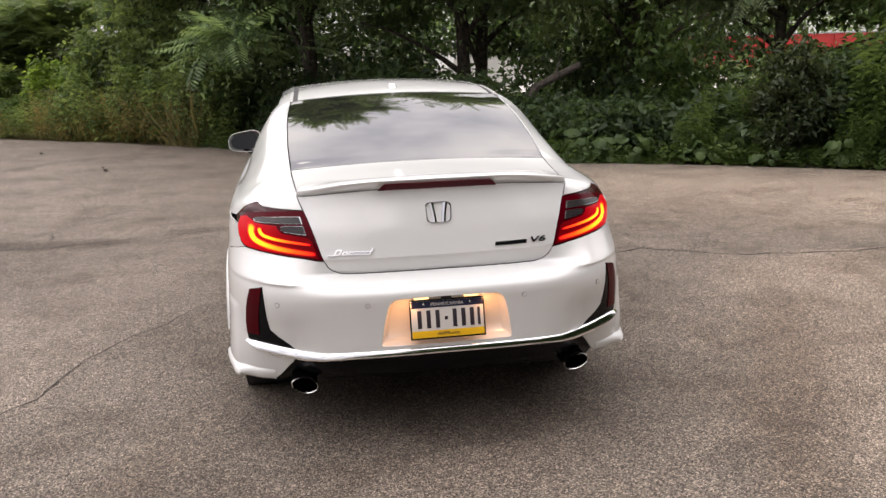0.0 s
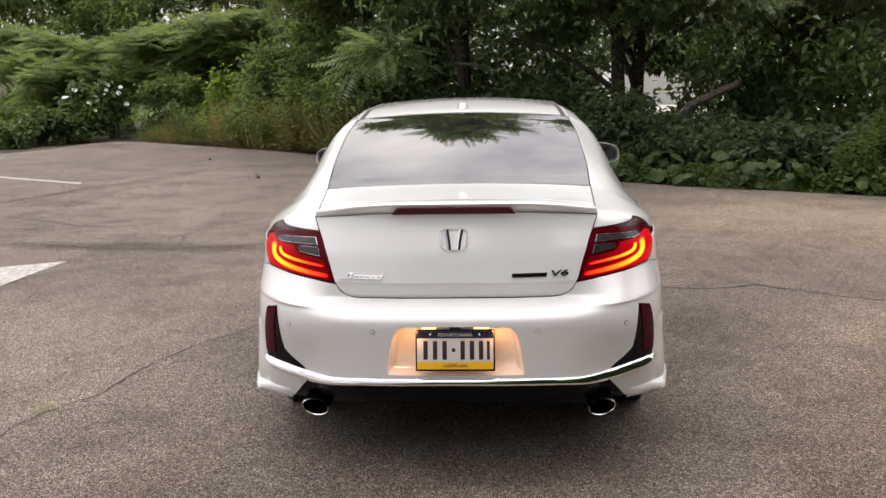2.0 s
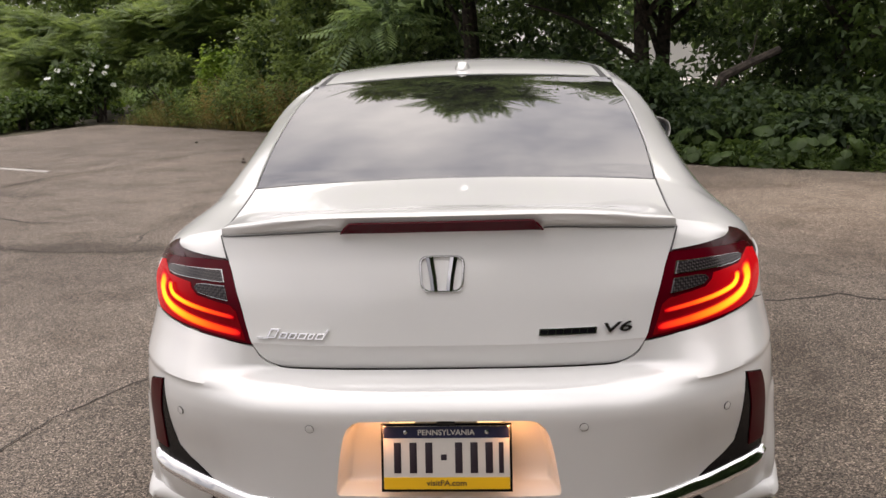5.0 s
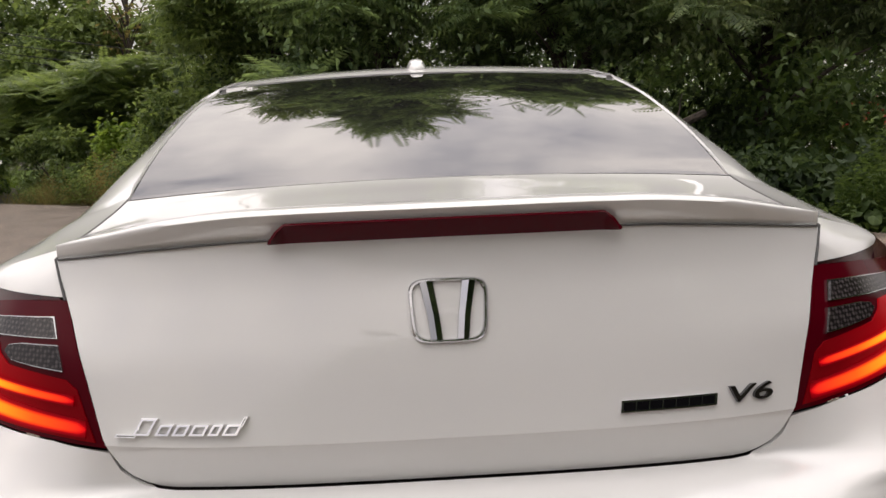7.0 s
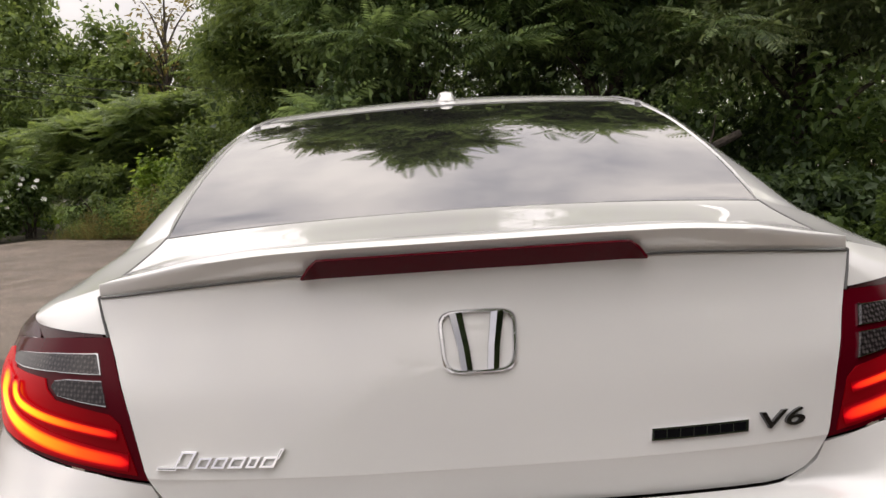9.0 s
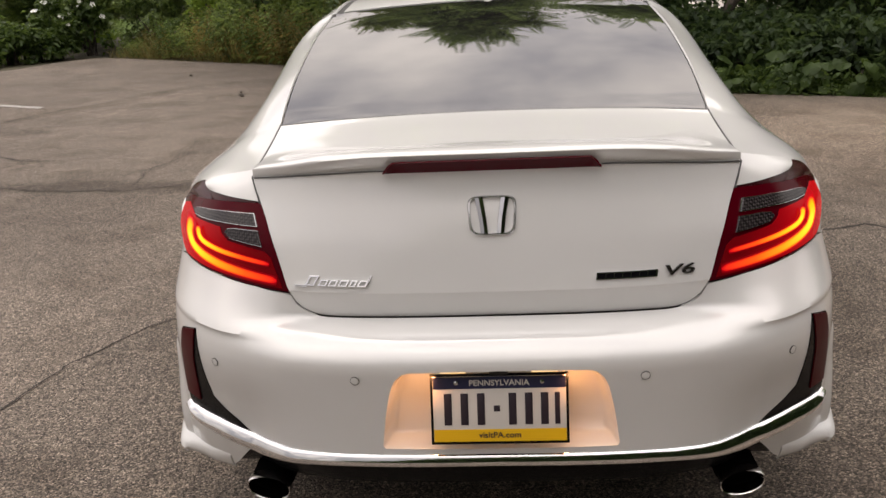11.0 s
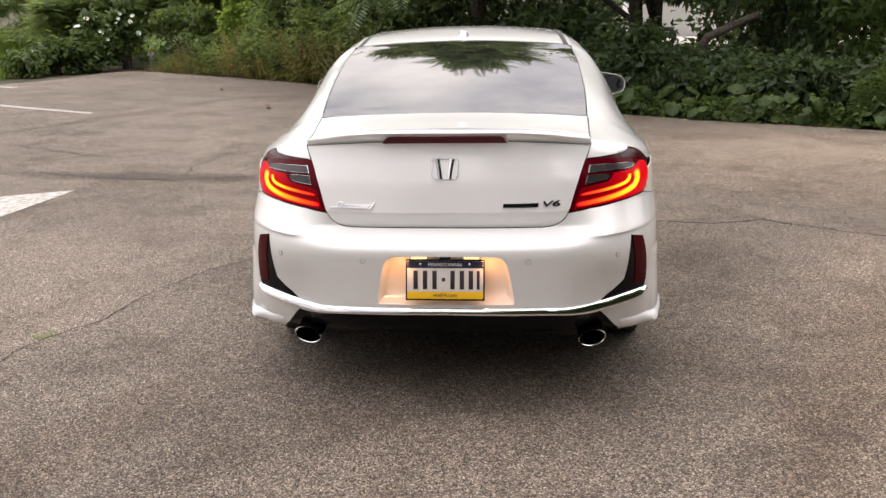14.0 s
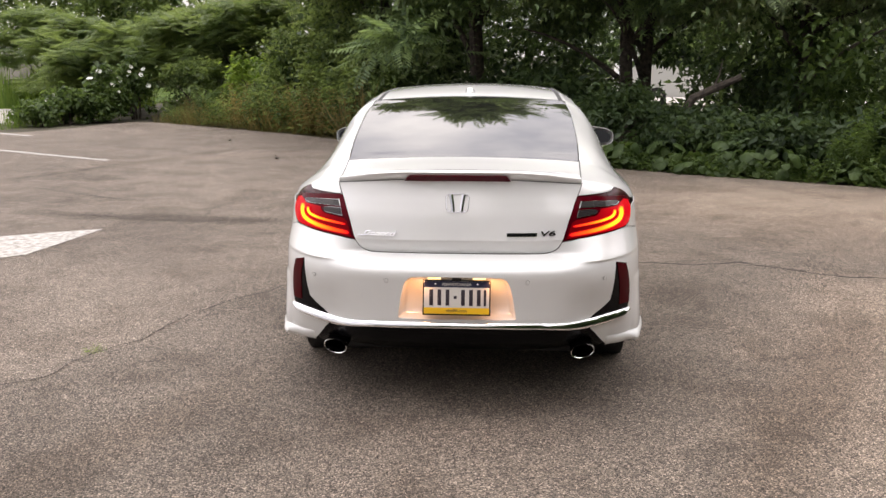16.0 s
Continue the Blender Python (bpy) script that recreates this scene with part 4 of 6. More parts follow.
chrome_mid = smooth_table([0, 0.39, 0.495, 0.54, 0.60, 0.68, 0.755, 0.82, 0.838], [0.4535, 0.450, 0.4425, 0.439, 0.437, 0.446, 0.455, 0.4645, 0.468])
chrome_high = smooth_table([0, 0.40, 0.50, 0.60, 0.68, 0.755, 0.82, 0.838], [0.025, 0.026, 0.029, 0.036, 0.036, 0.034, 0.024, 0.013])
CHROME_END = reach(0.836, 0.468)


def chrome_mesh():
    rows = []
    for u in span(-CHROME_END, CHROME_END, 120):
        a = abs(u)
        h, z0 = chrome_high(a), chrome_mid(a)
        k = 1 - 0.7 * max(0.0, (a - 0.74) / (CHROME_END - 0.74)) ** 2 + 0.6 * min(1.0, max(0.0, (a - 0.38) / 0.2))
        shape = ((0.5, 0.001), (0.45, 0.005), (0.3, 0.008), (0.0, 0.0125), (-0.25, 0.0155), (-0.40, 0.016), (-0.48, 0.0135), (-0.5, 0.008), (-0.5, -0.002))
        rows.append([off(tail, lift * k)(u, z0 + t * h) for t, lift in shape])
    return grid(rows, 0.003)


part("chrome_strip", chrome_mesh(), CHROME, car, "polished chrome strip along the bumper")
part("chrome_seam", grid([[off(tail, 0.0015)(u, chrome_mid(abs(u)) - chrome_high(abs(u)) / 2 + t) for t in (0.006, 0.0, -0.006)] for u in span(-CHROME_END, CHROME_END, 100)], 0.003), BLACK_MATT, car)


def lip_mesh():
    """The rounded lower edge of the bumper's corner."""
    rows = []
    for u in span(0.726, along(0.66), 40):
        k = min(1.0, 0.25 + (u - 0.726) / 0.08) + 2.0 * math.exp(-(((u - 0.99) / 0.09) ** 2))
        rows.append([off(tail, lift * k)(u, z) for z, lift in ((0.338, 0.0), (0.334, 0.006), (0.327, 0.0105), (0.316, 0.013), (0.302, 0.012), (0.290, 0.006), (0.284, -0.006))])
    return grid(rows, 0.004)


pair("bumper_lip", lip_mesh, PAINT_WHITE, car)


def valance_mesh():
    """Black diffuser: a face under the chrome that curls in above the exhaust tips."""
    rows = []
    for u in span(-0.715, 0.715, 90):
        a = abs(u)
        low = 0.352 - 0.010 * min(1, max(0, a - 0.46) / 0.09) - 0.035 * max(0, a - 0.64) / 0.075
        top = 0.438 - max(0, a - 0.60) * 0.85
        pts = []
        for t in span(0, 1, 5):
            z = top + (low - top) * t
            p = tail(u, z)
            pts.append((u, p.y + 0.012 + 0.02 * t, z))
        y0 = pts[-1][1]
        for t in span(0, 1, 5)[1:]:
            pts.append((u, y0 + 0.36 * t, low - 0.01 - 0.15 * t))
        rows.append(pts)
    return grid(rows, 0.006)


part("diffuser", valance_mesh(), BLACK_GLOSS, car, "black lower diffuser")


def exhaust_mesh(s):
    bm = bmesh.new()
    loops = []
    for y, k in ((0.170, 0.985), (0.147, 1.0), (0.139, 0.99), (0.136, 0.955), (0.138, 0.905), (0.150, 0.885), (0.176, 0.88)):
        loops.append([bm.verts.new((s * 0.604 + 0.058 * k * math.cos(a), y - 0.004 * math.sin(a), 0.291 + 0.0375 * k * math.sin(a) + s * 0.009 * k * math.cos(a))) for a in span(0, 2 * math.pi, 32)[:-1]])
    for a, b in zip(loops, loops[1:]):
        for k in range(32):
            bm.faces.new((a[k], a[(k + 1) % 32], b[(k + 1) % 32], b[k]))
    return bm


for s in (1, -1):
    tip = part("exhaust_tip", exhaust_mesh(s), EXHAUST, car, "oval chrome exhaust tip")
    core = bmesh.new()
    core.faces.new([core.verts.new((s * 0.604 + 0.0535 * math.cos(a), 0.40, 0.291 + 0.0345 * math.sin(a) + s * 0.0085 * math.cos(a))) for a in span(0, 2 * math.pi, 24)[:-1]])
    part("pipe_bore", core, SOOT, tip, "sooty inside of the pipe")
    pipe = bmesh.new()
    loops = [[pipe.verts.new((s * 0.604 + 0.0535 * math.cos(a), y, 0.291 + 0.0345 * math.sin(a) + s * 0.0085 * math.cos(a))) for a in span(0, 2 * math.pi, 24)[:-1]] for y in (0.173, 0.55)]
    for k in range(24):
        pipe.faces.new((loops[0][k], loops[0][(k + 1) % 24], loops[1][(k + 1) % 24], loops[1][k]))
    part("pipe", pipe, SOOT, tip)

# ---------------------------------------------------------------- parking sensors, plate, lamps, badges
for s, x, z in ((1, 0.328, 0.668), (-1, 0.328, 0.668), (1, 0.694, 0.660), (-1, 0.694, 0.660)):
    c = tail(x, z)
    n = (off(tail, 0.01)(x, z) - c).normalized()
    disc = lathe([(0.0, 0.0102), (0.0022, 0.0102), (0.0028, 0.0088), (0.0024, 0.0001)], 24, "z")
    disc.transform(Matrix.Translation(c - n * 0.0004) @ n.to_track_quat("Z", "Y").to_matrix().to_4x4())
    sensor = part("parking_sensor", disc if s > 0 else flip(disc), PAINT_WHITE, car, "round white parking sensor")
    rim = lathe([(0.0, 0.0098), (0.0030, 0.0098), (0.0030, 0.0107), (0.0, 0.0107)], 24, "z")
    rim.transform(Matrix.Translation(c - n * 0.0006) @ n.to_track_quat("Z", "Y").to_matrix().to_4x4())
    part("sensor_ring", rim if s > 0 else flip(rim), GREY_SEAM, sensor)

PLATE_M = pose(0, -0.004, 0.590, 90 - 13.6, 0, 0)


def plate_box(lo, hi, z0, z1, bevel=0.0):
    bm = box(bmesh.new(), (lo[0], lo[1], z0), (hi[0], hi[1], z1), bevel)
    bm.transform(PLATE_M)
    return bm


def letters(name, text, size, m, mat, parent, label="", depth=0.0008, wide=1.0, bold=0.0, shear=0.0):
    data = bpy.data.curves.new(name, "FONT")
    data.body, data.size, data.extrude, data.offset, data.shear = text, size, depth, bold, shear
    data.align_x, data.align_y = "CENTER", "CENTER"
    ob = bpy.data.objects.new(name, data)
    me = bpy.data.meshes.new_from_object(ob)
    bpy.data.objects.remove(ob)
    me.transform(m @ Matrix.Diagonal((wide, 1, 1, 1)))
    me.materials.clear()
    me.materials.append(mat)
    made = new(name, me)
    made.parent = parent
    return tagged(made, label)


plate = part("license_plate", plate_box((-0.152, -0.076), (0.152, 0.076), 0.0, 0.003, 0.001), PLATE_WHITE, car, "white plate with dark blue and yellow bands")
part("plate_frame", plate_box((-0.158, -0.0825), (0.158, 0.082), -0.004, 0.0015, 0.001), BLACK_GLOSS, plate)
part("blue_band", plate_box((-0.1515, 0.0475), (0.1515, 0.0755), 0.003, 0.0036), PLATE_BLUE, plate, "dark blue band")
part("yellow_band", plate_box((-0.1515, -0.0755), (0.1515, -0.047), 0.003, 0.0036), PLATE_GOLD, plate, "yellow band")
letters("state_name", "PENNSYLVANIA", 0.0185, PLATE_M @ pose(0, 0.0605, 0.004), PLATE_WHITE, plate, wide=1.05, bold=0.0003)
letters("web_name", "visitPA.com", 0.0185, PLATE_M @ pose(0, -0.061, 0.004), PLATE_INK, plate, wide=1.1, bold=0.0002)
for k, x in enumerate((-0.118, -0.080, -0.042, 0.030, 0.067, 0.103, 0.132)):
    part("number_bar", plate_box((x - 0.0088 + 0.003 * (k == 6), -0.037), (x + 0.0088 - 0.003 * (k == 6), 0.037), 0.003, 0.0042, 0.0006), PLATE_INK, plate)
part("number_bar", plate_box((-0.013, -0.006), (0.001, 0.008), 0.003, 0.0042, 0.0006), PLATE_INK, plate)
for x in (-0.098, 0.098):
    bolt = lathe([(0.003, 0.006), (0.006, 0.005), (0.0068, 0.0001)], 12, "z")
    bolt.transform(PLATE_M @ pose(x, 0.062, 0))
    part("bolt", bolt, CHROME, plate)
for x in (-0.105, 0.105):
    lamp = part("plate_lamp", box(bmesh.new(), (x - 0.030, 0.012, 0.672), (x + 0.030, 0.036, 0.680), 0.002), WARM_LAMP, car, "small warm number plate lamp")
    glow = bpy.data.lights.new("plate_glow", "AREA")
    glow.shape, glow.size, glow.size_y = "RECTANGLE", 0.05, 0.018
    glow.energy, glow.color = 0.30, (1.0, 0.44, 0.17)
    ob = new("plate_glow", glow)
    ob.matrix_basis = look((x * 1.55, 0.006, 0.668), (x * 1.85, 0.030, 0.50))
part("lid_release", box(bmesh.new(), (-0.022, 0.008, 0.668), (0.022, 0.03, 0.684), 0.003), BLACK_MATT, car)


def lid_point(x, z, lift):
    return off(lid_face, lift)(x, z)


def badge_mesh():
    """A rounded square ring."""
    loop = []
    for a in span(0, 2 * math.pi, 64)[:-1]:
        c, s = math.cos(a), math.sin(a)
        r = (abs(c) ** 5 + abs(s) ** 5) ** (-1 / 5)
        loop.append((r * c, r * s))
    bm = bmesh.new()
    rings = []
    for k, lift in ((1.0, 0.0), (1.0, 0.004), (0.96, 0.0065), (0.91, 0.0065), (0.88, 0.004), (0.88, 0.0)):
        rings.append([bm.verts.new(lid_point(-0.004 + 0.055 * k * a * (1 + 0.05 * b), 1.011 + 0.0435 * k * b, lift)) for a, b in loop])
    for p, q in zip(rings, rings[1:]):
        for k in range(64):
            bm.faces.new((p[k], p[(k + 1) % 64], q[(k + 1) % 64], q[k]))
    return bm


badge = part("badge", badge_mesh(), BADGE_CHROME, car, "chrome emblem on the boot lid")


def ridged(bm, left, right, high, side=0.55):
    """A stroke between two lines on the lid, raised to a ridge along its middle."""
    rows = []
    for (a, b), (c, e) in zip(left, right):
        m = ((a + c) / 2, (b + e) / 2)
        rows.append([lid_point(a, b, 0.001), lid_point(a + (m[0] - a) * 0.12, b + (m[1] - b) * 0.12, high * side), lid_point(*m, high), lid_point(c + (m[0] - c) * 0.12, e + (m[1] - e) * 0.12, high * side), lid_point(c, e, 0.001)])
    verts = [[bm.verts.new(p) for p in row] for row in rows]
    for p, q in zip(verts, verts[1:]):
        for k in range(4):
            bm.faces.new((p[k], p[k + 1], q[k + 1], q[k]))
    bm.faces.new(verts[0])
    bm.faces.new(verts[-1])


uprights = bmesh.new()
for s in (1, -1):
    outer = [(0.0405, 1.0465), (0.036, 1.025), (0.031, 1.0), (0.0275, 0.969)]
    inner = [(0.0195, 1.0465), (0.0165, 1.025), (0.0125, 1.0), (0.0095, 0.969)]
    ridged(uprights, [(s * a - 0.004, b + 0.003) for a, b in outer], [(s * a - 0.004, b + 0.003) for a, b in inner], 0.010)
part("emblem_shape", uprights, BADGE_CHROME, badge, sharp=12)


def cell_mesh(x0, x1, z0, z1, slant=0.55, rim=0.0042):
    """A raised slanted frame."""
    bm = bmesh.new()
    def corners(grow):
        gx, gz = rim * grow * 1.15, rim * grow * 0.85
        return [(x0 + gx + slant * (z - z0), z) for z in (z0 + gz, z1 - gz)] + [(x1 - gx + slant * (z - z0), z) for z in (z1 - gz, z0 + gz)]
    loops = [[bm.verts.new(lid_point(x, z, lift * (1.2 - 30 * (z - z0)))) for x, z in corners(grow)] for grow, lift in ((0, 0.0), (0, 0.0058), (0.12, 0.0066), (0.88, 0.0066), (1, 0.0058), (1, 0.0))]
    for p, q in zip(loops, loops[1:]):
        for k in range(4):
            bm.faces.new((p[k], p[(k + 1) % 4], q[(k + 1) % 4], q[k]))
    return bm


name_badge = part("name_badge", cell_mesh(-0.449, -0.425, 0.857, 0.880), NAME_CHROME, car, "row of small slanted chrome frames", smooth=False)
for x0, x1, z1 in ((-0.417, -0.397, 0.872), (-0.393, -0.373, 0.872), (-0.369, -0.347, 0.872), (-0.343, -0.327, 0.872), (-0.323, -0.301, 0.872)):
    part("frame", cell_mesh(x0, x1, 0.857, z1), NAME_CHROME, name_badge, smooth=False)
for x0, x1, z0, z1 in ((-0.474, -0.444, 0.854, 0.8585), (-0.2985, -0.2930, 0.868, 0.882)):
    part("stroke", cell_mesh(x0, x1, z0, z1, rim=0.0020), NAME_CHROME, name_badge, smooth=False)


def lid_bars(name, bars, lift, depth, mat, parent, label, slant=0.25):
    bm = bmesh.new()
    for x0, x1, z0, z1 in bars:
        k = (z1 - z0) * slant
        patch([(x0, z0), (x1, z0), (x1 + k, z1), (x0 + k, z1)], off(lid_face, lift), depth, 0.02, bm=bm)
    return part(name, bm, mat, parent, label)


trim_badge = lid_bars("trim_badge", [(0.228, 0.368, 0.861, 0.877)], 0.004, 0.004, SILVER, car, "chrome-edged black trim badge bar", 0.15)
lid_bars("badge_inlay", [(0.231 + 0.0192 * k, 0.2486 + 0.0192 * k, 0.8632, 0.8744) for k in range(7)], 0.0048, 0.001, BLACK_GLOSS, trim_badge, "black marks on the badge", 0.15)
m6 = lid_point(0.417, 0.872, 0.003)
letters("engine_badge", "V6", 0.033, Matrix.Translation(m6) @ pose(0, 0, 0, 90 - 9, 0, 14), DARK_CHROME, car, "dark chrome letters V6", 0.003, 2.12, 0.0003, 0.2)


# ---------------------------------------------------------------- door mirrors
def mirror_mesh():
    bm = bmesh.new()
    rows = []
    for y, k in ((2.575, 0.955), (2.57, 1.0), (2.60, 1.03), (2.66, 0.95), (2.72, 0.7), (2.745, 0.35)):
        row = []
        for a in span(0, 2 * math.pi, 28)[:-1]:
            c, s = math.cos(a), math.sin(a)
            r = (abs(c) ** 3.4 + abs(s) ** 3.4) ** (-1 / 3.4)
            row.append(bm.verts.new((0.930 + 0.105 * k * r * c, y + 0.1 - 0.062 * k * r * c, 1.088 + (0.068 - 0.012 * c) * k * r * s)))
        rows.append(row)
    for p, q in zip(rows, rows[1:]):
        for k in range(28):
            bm.faces.new((p[k], p[(k + 1) % 28], q[(k + 1) % 28], q[k]))
    bm.faces.new(rows[-1])
    return bm


def mirror_glass():
    bm = bmesh.new()
    pts = []
    for a in span(0, 2 * math.pi, 28)[:-1]:
        c, s = math.cos(a), math.sin(a)
        r = (abs(c) ** 3.4 + abs(s) ** 3.4) ** (-1 / 3.4)
        pts.append(bm.verts.new((0.930 + 0.086 * r * c, 2.672 - 0.051 * r * c, 1.088 + (0.050 - 0.011 * c) * r * s)))
    bm.faces.new(pts)
    thicken(bm, 0.003)
    return bm


def mirror_foot():
    return sweep([(0.86, 2.73, 1.0), (0.90, 2.73, 1.01), (0.94, 2.73, 1.035)], ring(0.03, 0.014, 12))


for s in (1, -1):
    turn = (lambda bm: bm) if s > 0 else flip
    housing = part("door_mirror", turn(mirror_mesh()), PAINT_WHITE, car, "white door mirror")
    part("mirror_glass", turn(mirror_glass()), MIRROR, housing, "mirror glass")
    part("mirror_foot", turn(mirror_foot()), BLACK_MATT, housing)

# ---------------------------------------------------------------- the ground
LOT = [(-60, -60), (60, -60), (60, -12), (24, -4), (12, 3.6), (6.7, 6.25), (5.05, 7.45), (3.45, 8.2), (2.1, 9.1), (0.0, 10.8), (-1.8, 12.35), (-3.0, 13.5), (-4.4, 14.8), (-5.9, 15.8), (-8.1, 17.4), (-8.9, 17.7), (-9.3, 17.2), (-9.65, 15.8), (-10.1, 15.0), (-10.6, 14.3), (-13, 13.0), (-60, 6)]


def ground_mesh():
    """One sheet of soil to the horizon, a little below the asphalt."""
    bm = bmesh.new()
    n = 60
    edge = [-400, -150] + span(-60, 60, n) + [150, 400]
    rows = [[bm.verts.new((x, y + 20, -0.03 + (0.03 * noise.noise((x * 0.3, y * 0.3, 0)) if abs(x) < 60 and abs(y) < 60 else 0))) for x in edge] for y in edge]
    for a, b in zip(rows, rows[1:]):
        for k in range(len(a) - 1):
            bm.faces.new((a[k], a[k + 1], b[k + 1], b[k]))
    return bm


tagged(part("ground", ground_mesh(), SOIL), "dark soil under grass and weeds", "ground", kind="structure")


def ragged(points, step, amount, seed):
    out = []
    for (a, b), (c, d) in zip(points, points[1:] + points[:1]):
        k = max(1, int(math.hypot(c - a, d - b) / step)) if max(abs(a), abs(b), abs(c), abs(d)) < 30 else 1
        for t in range(k):
            x, y = a + (c - a) * t / k, b + (d - b) * t / k
            out.append((x + amount * noise.noise((x * 1.3, y * 1.3, seed)), y + amount * noise.noise((x * 1.3, y * 1.3, seed + 9))))
    return out


def lot_mesh():
    bm = bmesh.new()
    face = bm.faces.new([bm.verts.new((x, y, 0)) for x, y in ragged(LOT, 0.25, 0.10, 3)])
    made = bmesh.ops.extrude_face_region(bm, geom=[face])["geom"]
    for v in made:
        if isinstance(v, bmesh.types.BMVert):
            v.co.z -= 0.12
    bmesh.ops.triangulate(bm, faces=bm.faces)
    return bm


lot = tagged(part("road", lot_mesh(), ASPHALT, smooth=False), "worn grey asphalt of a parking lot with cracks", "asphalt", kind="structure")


def flat_shape(points, z, thick):
    bm = bmesh.new()
    face = bm.faces.new([bm.verts.new((x, y, z)) for x, y in points])
    made = bmesh.ops.extrude_face_region(bm, geom=[face])["geom"]
    for v in made:
        if isinstance(v, bmesh.types.BMVert):
            v.co.z -= thick
    bmesh.ops.triangulate(bm, faces=bm.faces)
    return bm


part("parking_line", flat_shape(ragged([(-6.08, 9.82), (-8.6, 11.17), (-12.5, 13.2), (-12.56, 13.08), (-8.65, 11.05), (-6.10, 9.70)], 0.3, 0.015, 5), 0.005, 0.004), ROAD_PAINT, lot, "worn white parking line", smooth=False)
part("parking_line", flat_shape(ragged([(-9.6, 13.95), (-11.5, 15.0), (-11.55, 14.86), (-9.66, 13.83)], 0.3, 0.015, 6), 0.005, 0.004), ROAD_PAINT, lot, "worn white parking line", smooth=False)
part("arrow_mark", flat_shape(ragged([(-3.69, 4.27), (-4.15, 4.07), (-4.75, 3.75), (-4.55, 3.42), (-5.9, 2.55), (-5.75, 2.3), (-4.35, 3.12), (-4.15, 2.95), (-3.86, 3.16), (-3.80, 3.48)], 0.15, 0.012, 7), 0.005, 0.004), ROAD_PAINT, lot, "worn white painted arrow", smooth=False)


SEAM = [(-7.0, -7.5), (-5.2, -4.0), (-3.3, -1.0), (-2.39, 0.24), (-2.22, 0.43), (-2.14, 0.72), (-1.96, 1.01), (-1.8, 1.6), (-1.5, 2.1), (-1.2, 2.6), (-0.6, 2.95), (0.4, 3.1), (1.47, 3.2), (1.77, 3.22), (2.18, 3.29), (2.43, 3.12), (2.71, 2.95), (3.03, 2.87), (3.8, 2.7), (5.0, 2.9), (7.5, 2.6), (11.0, 1.5), (11.5, -8.0)]
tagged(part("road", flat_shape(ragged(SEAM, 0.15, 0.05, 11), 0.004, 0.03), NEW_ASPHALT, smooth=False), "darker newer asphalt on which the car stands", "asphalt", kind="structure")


def crack(points, wide, seed):
    pts = []
    for (a, b), (c, d) in zip(points, points[1:]):
        k = max(2, int(math.hypot(c - a, d - b) / 0.05))
        pts += [(a + (c - a) * t / k, b + (d - b) * t / k) for t in range(k)]
    left, right = [], []
    for n, (x, y) in enumerate(pts):
        x += 0.05 * noise.noise((x * 4, y * 4, seed)) + 0.02 * noise.noise((x * 15, y * 15, seed))
        y += 0.05 * noise.noise((x * 4, y * 4, seed + 5)) + 0.02 * noise.noise((x * 15, y * 15, seed + 5))
        w = wide * (0.35 + 0.9 * abs(noise.noise((x * 6, y * 6, seed + 2))) + 0.3 * 0.5) * min(1, 0.2 + n / 6, 0.2 + (len(pts) - n) / 6)
        p, q = pts[max(n - 1, 0)], pts[min(n + 1, len(pts) - 1)]
        dx, dy = q[0] - p[0], q[1] - p[1]
        k = math.hypot(dx, dy) or 1
        left.append((x - dy / k * w, y + dx / k * w, 0.0065))
        right.append((x + dy / k * w, y - dx / k * w, 0.0065))
    bm = grid([left, right])
    part("crack", bm, CRACK, lot, "dark crack in the asphalt", smooth=False)


crack([(-2.6, 0.0), (-2.39, 0.24), (-2.22, 0.43), (-2.14, 0.72), (-1.96, 1.01), (-1.8, 1.6), (-1.5, 2.1), (-1.2, 2.6)], 0.0075, 1)
crack([(1.1, 3.1), (1.48, 3.12), (1.83, 3.06), (2.21, 3.2), (2.45, 3.03), (2.71, 2.84), (2.96, 2.74), (3.8, 2.6), (5.0, 2.8)], 0.016, 2)
crack([(-4.64, 5.16), (-3.6, 4.8), (-2.86, 4.71), (-2.06, 4.92), (-1.2, 5.1)], 0.011, 3)
crack([(-7.6, 6.8), (-6.4, 7.68), (-6.19, 8.07), (-5.96, 8.48), (-5.78, 9.06), (-5.39, 9.74), (-5.01, 10.62), (-4.49, 11.33), (-3.85, 11.83), (-2.9, 12.2)], 0.016, 4)
crack([(-5.94, 6.95), (-5.15, 6.52), (-4.42, 6.09), (-3.96, 5.97), (-3.54, 6.19)], 0.012, 6)
crack([(-2.86, 4.71), (-2.95, 5.4), (-2.8, 6.2), (-3.1, 7.2)], 0.006, 5)


# a small dark stone and a dropped leaf on the lot
def pebble(x, y, r, seed):
    bm = bmesh.new()
    bmesh.ops.create_icosphere(bm, subdivisions=2, radius=r)
    for v in bm.verts:
        v.co *= 1 + 0.35 * noise.noise(v.co * 25 + Vector((seed, 0, 0)))
        v.co.z = (v.co.z + r) * 0.6
    ob = part("stone", bm, BARK)
    ob.location = (x, y, 0.0)
    tagged(ob, "small dark stone lying on the grey asphalt", "stone", "stones on the asphalt")


for n, (x, y, r) in enumerate([(-3.38, 10.08, 0.035), (-5.05, 13.02, 0.03), (-3.5, 10.5, 0.02)]):
    pebble(x, y, r, n)

# ---------------------------------------------------------------- plants


